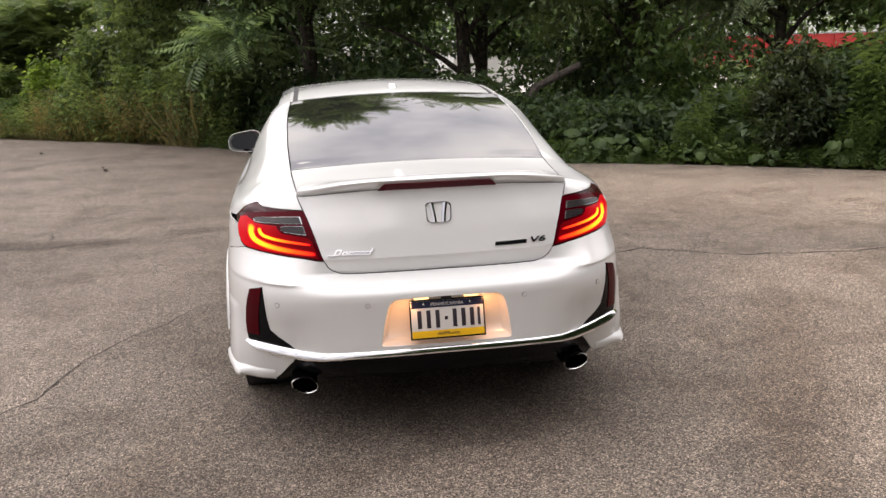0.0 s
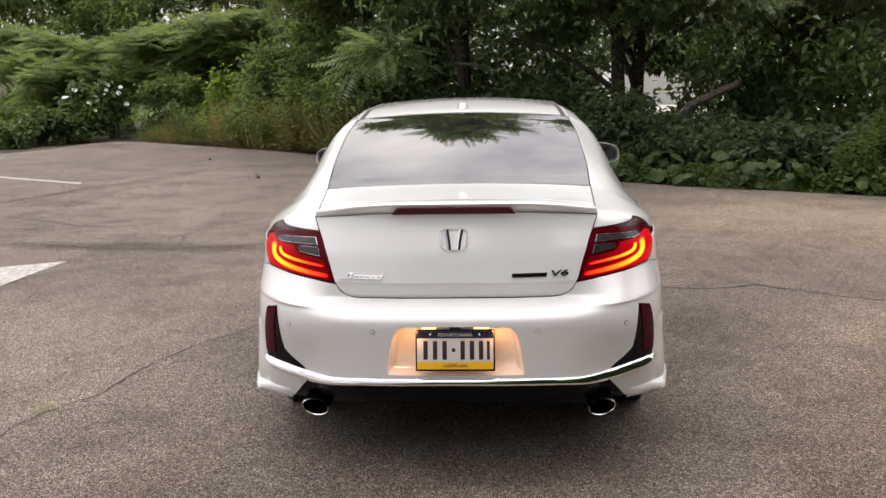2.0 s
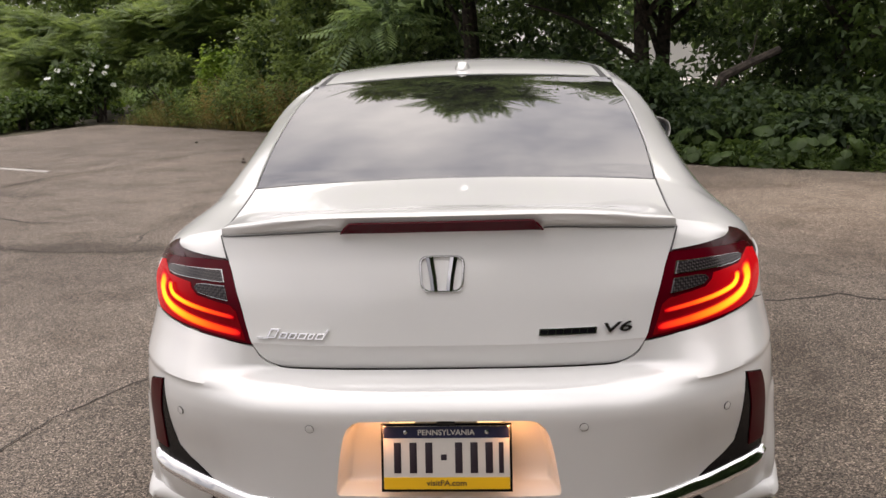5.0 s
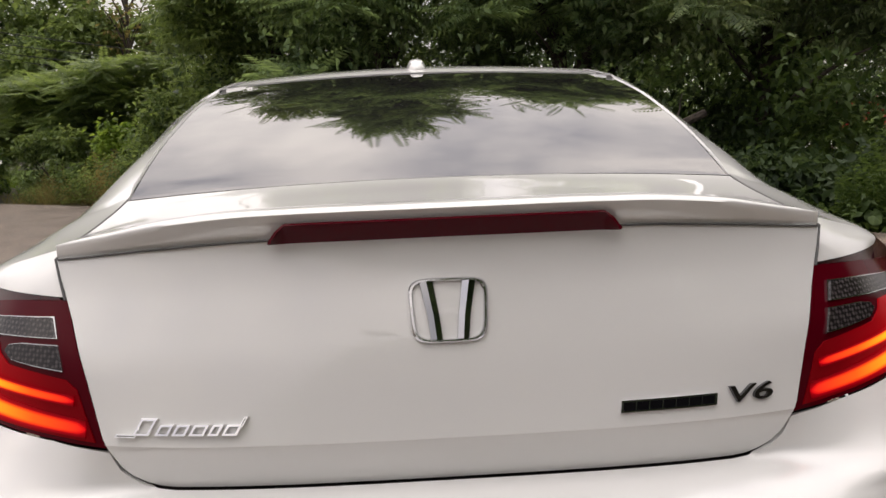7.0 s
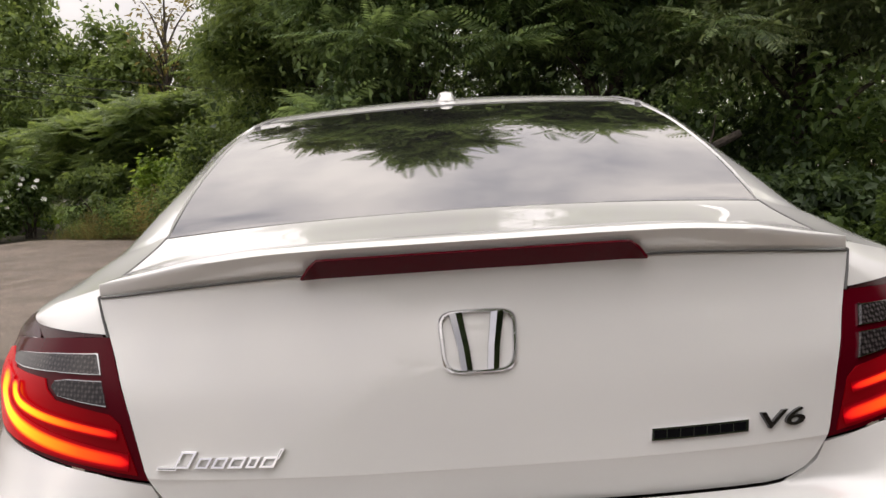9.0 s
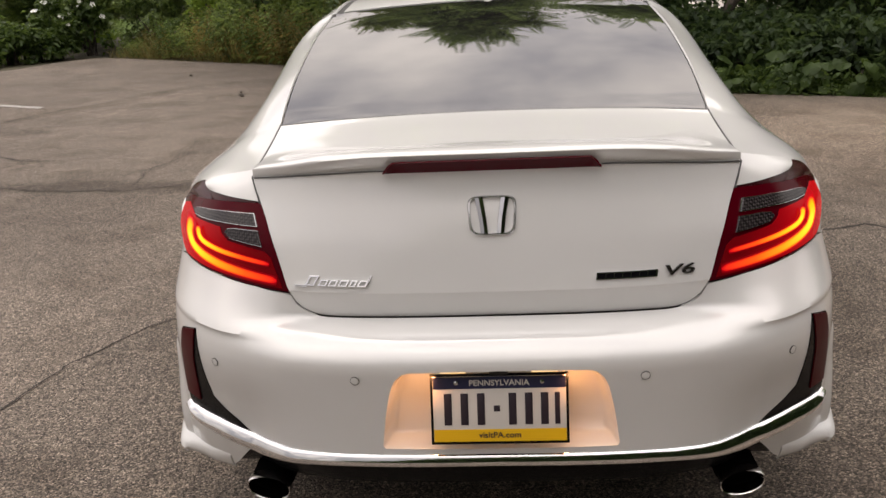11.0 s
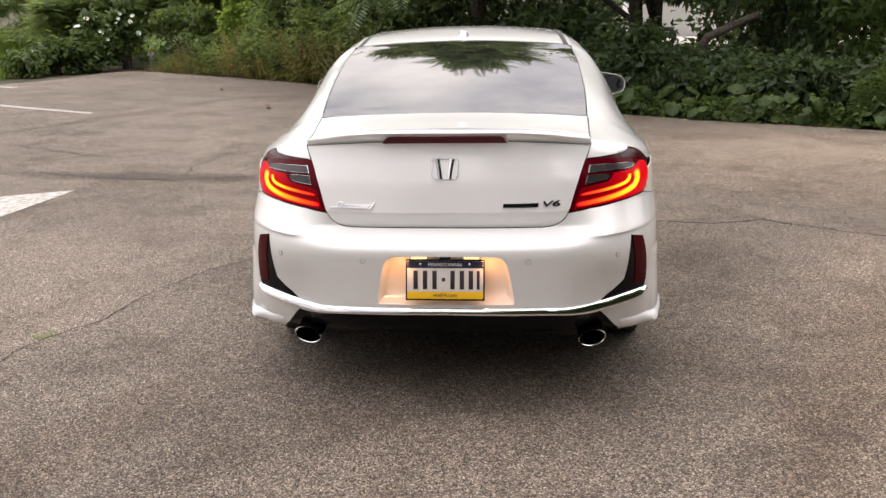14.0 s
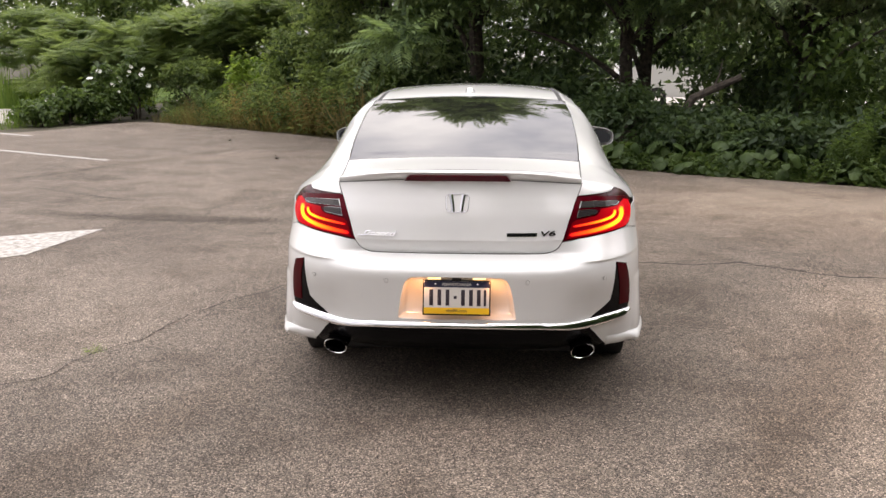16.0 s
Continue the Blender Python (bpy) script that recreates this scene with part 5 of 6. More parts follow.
def turns(yaw, pitch, roll):
    """Many turns at once: about z, then x, then y."""
    cy, sy, cp, sp, cr, sr = np.cos(yaw), np.sin(yaw), np.cos(pitch), np.sin(pitch), np.cos(roll), np.sin(roll)
    m = np.empty((len(yaw), 3, 3))
    m[:, 0] = np.stack([cy * cr - sy * sp * sr, -sy * cp, cy * sr + sy * sp * cr], 1)
    m[:, 1] = np.stack([sy * cr + cy * sp * sr, cy * cp, sy * sr - cy * sp * cr], 1)
    m[:, 2] = np.stack([-cp * sr, sp, cp * cr], 1)
    return m


def strewn(verts, faces, spots, turn, size):
    """Copies of a small shape, joined: vertices and faces."""
    v = np.einsum("nij,kj->nki", turn, verts) * size[:, None, None] + spots[:, None, :]
    f = faces[None] + (np.arange(len(spots)) * len(verts))[:, None, None]
    return v.reshape(-1, 3), f.reshape(-1, faces.shape[1])


def leaf_shape(wide=0.5, fold=0.12, droop=0.15):
    """One pointed leaf along +y, length 1, folded along its rib."""
    v = np.array([(0, 0, 0), (wide / 2, 0.4, fold), (0, 0.45, 0), (-wide / 2, 0.4, fold), (0, 1, -droop)], float)
    return v, np.array([(0, 1, 2), (0, 2, 3), (2, 1, 4), (3, 2, 4)])


def frond_shape(pairs=9, length=1.0, leaf=0.26):
    """A feathered leaf: a stalk along +y with pairs of narrow leaflets, drooping."""
    vs, fs = [], []
    for k in range(pairs):
        t = 0.15 + 0.85 * k / (pairs - 1)
        root = np.array((0, t * length, -0.22 * t * t))
        size = leaf * (0.75 + 0.5 * math.sin(math.pi * min(t, 0.9))) * (1 if k < pairs - 1 else 0.7)
        for s in (1, -1):
            tip = root + size * np.array((s * 0.80, 0.42, -0.42))
            side = size * np.array((s * 0.075, -0.095, 0.0))
            mid = root + 0.42 * (tip - root)
            n = len(vs)
            vs += [root, mid + side, tip, mid - side + np.array((0, 0, 0.02 * size))]
            fs += [(n, n + 1, n + 2), (n, n + 2, n + 3)]
    n = len(vs)
    vs += [(-0.006, 0, 0), (0.006, 0, 0), (0, length, -0.22)]
    fs.append((n, n + 1, n + 2))
    return np.array(vs, float), np.array(fs)


def limb_tree(parent, trunk, height, spread, n_limbs, r=0.12, lean=(0, 0), seed=0):
    """A tapered trunk and its limbs; returns the ends of the limbs."""
    g = np.random.default_rng(seed)
    ends = []
    path = []
    for t in span(0, 1, 10):
        path.append((lean[0] * t + 0.12 * math.sin(3 * t + seed), lean[1] * t + 0.10 * math.sin(4 * t + 2 * seed), height * 0.75 * t))
    bm = sweep(path, lambda t: ring(r * (1.05 - 0.75 * t), r * (1.05 - 0.75 * t), 9))
    part("trunk", bm, BARK, parent)
    for k in range(n_limbs):
        t = 0.25 + 0.75 * (k + 0.5) / n_limbs
        base = Vector(path[min(int(t * 10), 10)])
        a = 2.4 * k + seed
        reach = spread * (1.05 - 0.5 * t) * g.uniform(0.7, 1.1)
        rise = height * g.uniform(0.10, 0.26)
        pts = [base + Vector((math.cos(a) * reach * s, math.sin(a) * reach * s, rise * s * (1.6 - 0.6 * s))) for s in span(0, 1, 5)]
        part("limb", sweep(pts, lambda s: ring(r * 0.42 * (1.1 - 0.9 * s), r * 0.42 * (1.1 - 0.9 * s), 6)), BARK, parent)
        ends += [(p, s) for p, s in zip(pts[1:], (0.3, 0.5, 0.8, 1.0, 1.0))]
    ends.append((Vector(path[-1]) + Vector((0, 0, height * 0.1)), 1.0))
    return ends


FROND_V, FROND_F = frond_shape(11, 1.0, 0.21)
LEAF_V, LEAF_F = leaf_shape()


def whorls(tips, g, per, size, rise=6.0):
    """Fronds that spread like a wheel from the end of each twig."""
    n = len(tips)
    yaw = (g.uniform(0, 2 * np.pi, n)[:, None] + 2 * np.pi * np.arange(per) / per + g.normal(0, 0.25, (n, per))).ravel()
    pitch = np.radians(g.normal(rise, 15, n * per))
    spots = np.repeat(tips, per, 0) + g.normal(0, 0.05, (n * per, 3))
    return strewn(FROND_V, FROND_F, spots, turns(yaw, pitch, np.radians(g.normal(0, 16, n * per))), size * g.uniform(0.65, 1.15, n * per))


def pads(centres, radii, g, tips):
    """Ends of twigs spread over flat boughs that hang at their rims."""
    pick = g.integers(0, len(centres), tips)
    a, r = g.uniform(0, 2 * np.pi, tips), np.sqrt(g.uniform(0, 1, tips))
    wide = radii[pick] * r
    return centres[pick] + np.stack([wide * np.cos(a), wide * np.sin(a), -0.38 * radii[pick] * r * r + g.normal(0, 0.07, tips)], 1)


def ailanthus(x, y, height, spread, count, seed, low=0.12, mat=None, lean=(0, 0), frond=0.72):
    """A feather-leaved tree whose crown hangs low."""
    tree = thing("tree", "tall feather-leaved tree with hanging dark green fronds at the asphalt's edge", "tree", "trees", (x, y, -0.03))
    g = np.random.default_rng(seed)
    ends = limb_tree(tree, None, height, spread, 14, 0.05 + 0.012 * height, lean, seed)
    # boughs at the limbs and round the crown, each a pad of frond whorls
    boughs = [np.array(p) + g.normal(0, 0.15, 3) for p, s in ends if s >= 0.8 and p.z > low * height]
    n_more = 30 + (count > 2800) * 14
    a, rr, zz = g.uniform(0, 2 * np.pi, n_more), np.sqrt(g.uniform(0.25, 1, n_more)), g.uniform(low, 0.98, n_more)
    wide = spread * np.clip(1.15 - 0.85 * zz**2.2, 0.12, 1) * (0.75 + 0.3 * np.sin(a * 3 + seed) * 0.6)
    boughs = np.array(boughs + list(np.stack([lean[0] * zz + rr * wide * np.cos(a), lean[1] * zz + rr * wide * np.sin(a), zz * height], 1)))
    tips = pads(boughs, g.uniform(0.4, 0.95, len(boughs)), g, count // 8)
    v, f = whorls(tips, g, 8, frond)
    # small leaves of creepers and twigs between them
    few = int(count * (5 if height > 9 else 3))
    inner = tips[tips[:, 2] < 0.84 * height]
    spots = inner[g.integers(0, len(inner), few)] + g.normal(0, 0.30, (few, 3)) - np.array((0, 0, 0.12))
    m = turns(g.uniform(0, 2 * np.pi, few), np.radians(g.normal(-25, 35, few)), np.radians(g.normal(0, 35, few)))
    v2, f2 = strewn(LEAF_V, LEAF_F, spots, m, g.uniform(0.08, 0.17, few))
    v, f = np.vstack([v, v2]), np.vstack([f, f2 + len(v)])
    # long young fronds that stand out of the crown's top
    tops = int(height * 24) if height > 9.1 else 10
    zz = g.uniform(0.88, 1.0, tops)
    a, rr = g.uniform(0, 2 * np.pi, tops), np.sqrt(g.uniform(0.0, 1, tops)) * spread * np.clip(1.15 - 0.85 * zz**2.2, 0.2, 1) * 0.85
    spots = np.stack([lean[0] * zz + rr * np.cos(a), lean[1] * zz + rr * np.sin(a), zz * height], 1)
    m = turns(g.uniform(0, 2 * np.pi, tops), np.radians(g.normal(55, 20, tops)), np.radians(g.normal(0, 25, tops)))
    v2, f2 = strewn(FROND_V, FROND_F, spots, m, g.uniform(0.55, 1.05, tops))
    v, f = np.vstack([v, v2]), np.vstack([f, f2 + len(v)])
    v[:, 2] = np.maximum(v[:, 2], 0.05)
    tagged(soup("crown", v, f, mat or LEAF_DARK, tree), kind="stuff")
    return tree


def bush(x, y, rx, ry, h, count, seed, mat, label, leaf=0.13, name="bush", frond=False, lumps=0):
    """A shrub of many leaves, set in clumps over a lumpy dome, with a few stems."""
    b = thing(name, label, "bush", "bushes", (x, y, -0.03))
    g = np.random.default_rng(seed)
    n = lumps or max(12, count // 45)
    a, e = g.uniform(0, 2 * np.pi, n), np.arcsin(np.sqrt(g.uniform(0.0, 1, n)))
    lump = 0.78 + 0.35 * g.random(n)
    c = np.stack([rx * np.cos(a) * np.cos(e) * lump, ry * np.sin(a) * np.cos(e) * lump, h * (0.05 + 0.9 * np.sin(e) * lump)], 1)
    pick = g.integers(0, n, count)
    spots = c[pick] + g.normal(0, 1, (count, 3)) * np.array((0.17 * rx, 0.17 * ry, 0.10 * h)) * g.uniform(0.4, 1.1, (count, 1))
    spots[:, 2] = np.abs(spots[:, 2])
    m = turns(g.uniform(0, 2 * np.pi, count), np.radians(g.normal(-15, 30, count)), np.radians(g.normal(0, 30, count)))
    if frond:
        v, f = whorls(pads(c, g.uniform(0.25, 0.5, n) * rx * 0.6, g, count // 9), g, 9, leaf)
    else:
        v, f = strewn(LEAF_V, LEAF_F, spots, m, leaf * g.uniform(0.6, 1.3, count))
    v[:, 2] = np.maximum(v[:, 2], 0.02)
    tagged(soup("foliage", v, f, mat, b), kind="stuff")
    for k in range(4):
        a = 1.7 * k + seed
        tip = Vector((0.5 * rx * math.cos(a), 0.5 * ry * math.sin(a), 0.6 * h))
        part("stem", sweep([Vector((0.1 * math.cos(a), 0.1 * math.sin(a), 0)), tip * 0.5 + Vector((0, 0, 0.1 * h)), tip], lambda t: ring(0.03 * (1.1 - 0.8 * t), 0.03 * (1.1 - 0.8 * t), 6)), BARK, b)
    return b



def stalk_shape(leaves=16, tall=1.0, leaf=0.16, slim=0.22, up=0.25):
    """A weed stalk with narrow leaves all round."""
    vs = [(-0.006, 0, 0), (0.006, 0, 0), (0, 0, tall)]
    fs = [(0, 1, 2)]
    for k in range(leaves):
        z = tall * (0.12 + 0.85 * k / (leaves - 1))
        a = 2.4 * k
        size = leaf * (1.15 - 0.6 * z / tall)
        out, side = np.array((math.cos(a), math.sin(a), 0)), np.array((-math.sin(a), math.cos(a), 0))
        root = np.array((0, 0, z))
        mid = root + out * size * 0.5 + np.array((0, 0, up * size))
        tip = root + out * size + np.array((0, 0, -0.1 * size))
        n = len(vs)
        vs += [root, mid + side * size * slim / 2, tip, mid - side * size * slim / 2]
        fs += [(n, n + 1, n + 2), (n, n + 2, n + 3)]
    return np.array(vs, float), np.array(fs)


def blade_shape():
    v = np.array([(-0.012, 0, 0), (0.012, 0, 0), (-0.008, 0.06, 0.55), (0.008, 0.06, 0.55), (0, 0.22, 1.0)], float)
    return v, np.array([(0, 1, 3), (0, 3, 2), (2, 3, 4)])


EDGE = [(-9.3, 17.4), (-8.7, 17.85), (-8.1, 17.45), (-5.9, 15.85), (-4.4, 14.85), (-3.0, 13.55), (-1.8, 12.4), (0.0, 10.85), (2.1, 9.15), (3.45, 8.25), (5.05, 7.5), (6.7, 6.3), (9.0, 5.1), (12.0, 3.65), (24, -4)]
TUFT = (-2.15, 0.78)
EDGE_AT = np.r_[0, np.cumsum([math.dist(a, b) for a, b in zip(EDGE, EDGE[1:])])]


def beside(s, out):
    """A place s metres along the asphalt's edge and out metres beyond it."""
    i = int(np.clip(np.searchsorted(EDGE_AT, s, "right") - 1, 0, len(EDGE) - 2))
    a, b = np.array(EDGE[i]), np.array(EDGE[i + 1])
    d = (b - a) / np.linalg.norm(b - a)
    p = a + d * (s - EDGE_AT[i]) + out * np.array((-d[1], d[0]))
    return float(p[0]), float(p[1])


def s_of(x):
    return float(np.interp(x, [p[0] for p in EDGE], EDGE_AT))


def field(name, label, category, spots, shape, size, mat, seed, tilt=14):
    """Uncountable small growth as one thing."""
    g = np.random.default_rng(seed)
    n = len(spots)
    size = size * np.array([max(0.28, 0.82 + 1.15 * noise.noise((x * 0.9, y * 0.9, seed)) + 0.55 * noise.noise((x * 3, y * 3, seed))) for x, y, _ in spots])
    m = turns(g.uniform(0, 2 * np.pi, n), np.radians(g.normal(0, tilt, n)), np.radians(g.normal(0, tilt, n)))
    v, f = strewn(*shape, spots, m, size)
    v[:, 2] = np.maximum(v[:, 2], -0.02)
    return tagged(soup(name, v, f, mat), label, category, kind="stuff")


def edge_spots(x0, x1, o0, o1, n, seed, z=-0.03):
    g = np.random.default_rng(seed)
    s = g.uniform(s_of(x0), s_of(x1), n)
    o = g.uniform(o0, o1, n)
    return np.array([(*beside(a, b), z) for a, b in zip(s, o)])


# feather-leaved trees in a row behind the edge
for n, (x, y, h, s, c) in enumerate([(-2.4, 16.6, 9.2, 2.6, 2600), (-0.2, 14.2, 9.6, 2.7, 3200), (2.75, 12.7, 7.7, 2.5, 2600), (3.2, 13.1, 7.4, 2.2, 1800), (5.8, 12.4, 6.9, 2.6, 3000), (8.0, 11.0, 6.6, 2.7, 2900), (10.8, 9.0, 6.4, 2.8, 2600), (-3.3, 19.6, 7.4, 1.7, 1800)]):
    ailanthus(x, y, h, s, int(c * 1.25), 20 + n, low=(0.12, 0.18, 0.36, 0.38, 0.38, 0.39, 0.39, 0.12)[n], mat=LEAF_MID if n in (0, 7) else LEAF_GREY if n in (4, 5, 6) else None, frond=0.85 if n in (1, 2) else 0.7)

# a broken limb that leans through the trees
limb = thing("fallen_limb", "dark broken limb leaning between the trees above the undergrowth", "branch", "", (3.05, 10.6, 0.0))
part("limb", sweep([(0.1, 0.1, -0.02), (0.2, 0.05, 0.6), (0.4, 0.0, 0.98), (0.75, 0.0, 1.14), (1.15, -0.02, 1.32)], lambda t: ring(0.085 - 0.03 * t, 0.085 - 0.03 * t, 8)), BARK, limb)
part("twig", sweep([(0.70, 0.0, 1.12), (0.82, 0.1, 1.34), (0.88, 0.15, 1.6)], lambda t: ring(0.02 - 0.013 * t, 0.02 - 0.013 * t, 6)), BARK, limb)

# big shrubs behind the weeds
for n, (x, y, rx, ry, h, c) in enumerate([(-15.2, 25.5, 2.2, 1.6, 3.3, 2200), (-12.7, 23.2, 2.0, 1.6, 3.0, 2300), (-10.6, 21.4, 2.0, 1.6, 2.9, 2600), (-8.5, 21.2, 2.1, 1.7, 3.4, 3200), (-6.6, 20.2, 1.9, 1.6, 3.3, 3000)]):
    bush(x, y, rx, ry, h, int(c * 1.6), 50 + n, LEAF_MID, "large green shrub with feathery leaves", 0.52, "shrub", frond=True, lumps=40)
bush(-5.7, 17.9, 0.8, 0.7, 1.75, 2600, 60, LEAF_LIGHT, "yellow-green leafy shrub among brown weeds", 0.13, "shrub", lumps=30)
bush(-4.6, 17.4, 1.1, 0.9, 2.4, 3600, 61, LEAF_MID, "green leafy shrub below tall trees", 0.13, "shrub", lumps=30)
bush(-3.2, 15.6, 1.1, 0.9, 2.2, 3600, 62, LEAF_MID, "green leafy shrub below tall trees", 0.13, "shrub", lumps=30)
bush(-7.6, 18.6, 0.9, 0.7, 1.5, 2400, 63, LEAF_MID, "green leafy shrub below tall trees", 0.12, "shrub", lumps=30)
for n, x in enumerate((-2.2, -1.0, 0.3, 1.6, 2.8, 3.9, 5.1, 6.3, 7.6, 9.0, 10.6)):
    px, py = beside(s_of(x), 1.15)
    bush(px, py, 0.95, 0.75, (1.25, 1.15, 1.3, 1.15, 0.84, 0.78, 0.86, 1.35, 1.4, 1.5, 1.4)[n], 4300, 70 + n, LEAF_SHADED, "dense dark green undergrowth at the asphalt's edge, shade coloured into its leaves", (0.12, 0.14, 0.17, 0.13)[n % 4], "undergrowth")

for n, (x, out, h, leaf) in enumerate([(-7.2, 0.9, 0.8, 0.11), (-5.6, 0.75, 1.05, 0.10), (-4.1, 0.9, 1.2, 0.12), (-3.0, 0.7, 1.35, 0.11), (-2.3, 0.8, 1.5, 0.12)]):
    bush(*beside(s_of(x), out), 0.55, 0.45, h, 1500, 100 + n, LEAF_MID if n % 2 else LEAF_BIG, "small leafy bush among brown weeds", leaf, "bush")

for n, (x, y, h) in enumerate([(6.2, 7.5, 1.5)]):
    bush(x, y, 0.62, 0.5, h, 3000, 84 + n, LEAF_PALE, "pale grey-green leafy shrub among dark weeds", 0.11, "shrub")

# dry brown-green weeds and grass along the far edge
field("weeds", "dry brown and green weeds along the asphalt's edge", "weeds", edge_spots(-8.6, -2.4, 0.02, 1.6, 4200, 1), blade_shape(), np.random.default_rng(1).uniform(0.3, 1.05, 4200), WEED, 1, 24)
field("weeds", "brown seed stalks among green weeds", "weeds", edge_spots(-8.6, -2.4, 0.10, 1.6, 700, 12), stalk_shape(22, 1.0, 0.10, 0.30), np.random.default_rng(12).uniform(0.5, 1.1, 700), WEED, 12, 16)
field("weeds", "leafy green weeds along the asphalt's edge", "weeds", edge_spots(-8.6, -2.0, 0.15, 1.7, 1300, 2), stalk_shape(16, 1.0, 0.16, 0.32), np.random.default_rng(2).uniform(0.5, 1.15, 1300), LEAF_MID, 2, 14)
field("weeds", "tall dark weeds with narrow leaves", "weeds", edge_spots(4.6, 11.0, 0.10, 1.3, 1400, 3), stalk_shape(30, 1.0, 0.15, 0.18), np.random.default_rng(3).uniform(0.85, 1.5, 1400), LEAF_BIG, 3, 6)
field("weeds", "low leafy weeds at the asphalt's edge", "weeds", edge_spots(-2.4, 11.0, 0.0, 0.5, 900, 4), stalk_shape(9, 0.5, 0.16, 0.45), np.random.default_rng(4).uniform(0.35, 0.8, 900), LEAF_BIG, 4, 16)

# a small yellow-green tuft in the seam of the asphalt
g = np.random.default_rng(15)
field("weed_tuft", "small yellow-green weed tuft growing in the asphalt's seam", "weeds", np.stack([g.normal(TUFT[0], 0.035, 100), g.normal(TUFT[1], 0.025, 100), np.zeros(100)], 1), blade_shape(), g.uniform(0.02, 0.06, 100), LEAF_LIGHT, 15, 40)

# broad-leaved plants right at the edge
def burdock_leaf(seed):
    """A large heart-shaped leaf with a wavy rim, hanging from its stalk's end."""
    bm = bmesh.new()
    rows = []
    n = 18
    mid = bm.verts.new((0, 0.05, 0.03))
    for k in range(n):
        a = 2 * math.pi * k / n
        r = 0.5 * (1 + 0.18 * math.cos(a - math.pi / 2) - 0.35 * max(0, math.cos(a + math.pi / 2)) ** 6) * (1 + 0.07 * math.sin(5 * a + seed))
        rows.append([bm.verts.new((t * r * math.cos(a), t * r * math.sin(a) * 1.12 + 0.1, 0.03 * math.sin(5 * a + seed) * t - 0.16 * t * t)) for t in (0.5, 1.0)])
    for k in range(n):
        p, q = rows[k], rows[(k + 1) % n]
        bm.faces.new((mid, p[0], q[0]))
        bm.faces.new((p[0], p[1], q[1], q[0]))
    me = bpy.data.meshes.new("leaf")
    for f in bm.faces:
        f.smooth = True
    bm.to_mesh(me)
    bm.free()
    me.materials.append(LEAF_BIG)
    return me


LEAVES = [burdock_leaf(k) for k in range(3)]


def burdock(x, y, seed, scale=1.0):
    plant = thing("broad_leaved_plant", "low plant with large round green leaves on the asphalt's edge", "plant", "plants at the edge", (x, y, -0.02), 40 * seed)
    g = np.random.default_rng(seed + 300)
    for k in range(18):
        a, tilt = 2.4 * k + g.uniform(-0.3, 0.3), g.uniform(25, 75)
        reach, high = g.uniform(0.08, 0.36) * scale, g.uniform(0.08, 0.46) * scale
        tip = Vector((math.cos(a) * reach, math.sin(a) * reach, high))
        part("stalk", sweep([(0, 0, 0), tip * 0.6 + Vector((0, 0, 0.03)), tip], ring(0.006, 0.006, 5)), LEAF_BIG, plant)
        leaf = new("leaf", LEAVES[k % 3])
        leaf.parent = plant
        leaf.matrix_basis = Matrix.Translation(tip) @ pose(0, 0, 0, 0, 0, math.degrees(a) - 90) @ pose(0, 0, 0, -tilt) @ Matrix.Scale(g.uniform(0.12, 0.235) * scale, 4)


for n, (x, o, k) in enumerate([(1.3, 0.25, 0.8), (1.75, 0.3, 0.9), (2.15, 0.22, 0.9), (2.6, 0.3, 0.95), (3.0, 0.2, 1.0), (3.35, 0.3, 0.95), (3.7, 0.2, 0.9), (4.1, 0.25, 0.85), (4.9, 0.2, 0.75), (5.6, 0.15, 0.7), (6.35, 0.2, 0.85), (6.9, 0.2, 0.75), (3.2, 0.65, 1.1), (2.5, 0.65, 1.1), (3.8, 0.65, 1.05)]):
    burdock(*beside(s_of(x), o), n, k)

# white-flowering plants at the far corner
for n, (x, y, h) in enumerate([(-9.9, 18.2, 1.35), (-9.4, 18.9, 1.5), (-10.5, 17.3, 0.8), (-10.1, 17.6, 0.75), (-10.9, 16.6, 0.55)]):
    b = bush(x, y, 0.55, 0.5, h, 1500, 90 + n, LEAF_BIG, "dark green plant with white flowers at the lot's corner", 0.16, "flowering_plant")
    g = np.random.default_rng(n + 500)
    for k in range((9, 12, 2, 2, 1)[n]):
        a, e = g.uniform(3.3, 6.1), g.uniform(0.3, 1.3)
        p = Vector((0.55 * math.cos(a) * math.cos(e), 0.5 * math.sin(a) * math.cos(e), h * (0.35 + 0.65 * math.sin(e))))
        bm = bmesh.new()
        c = bm.verts.new((0, 0, 0))
        rim = [bm.verts.new(((1 if j % 2 else 0.75) * math.cos(j * math.pi / 5), (1 if j % 2 else 0.75) * math.sin(j * math.pi / 5), 0.45)) for j in range(10)]
        for j in range(10):
            bm.faces.new((c, rim[j], rim[(j + 1) % 10]))
        bm.transform(Matrix.Translation(p) @ pose(0, 0, 0, g.uniform(20, 80), 0, g.uniform(-60, 60)) @ Matrix.Scale(g.uniform(0.045, 0.075), 4))
        part("flower", bm, PETAL, b, "white flower")

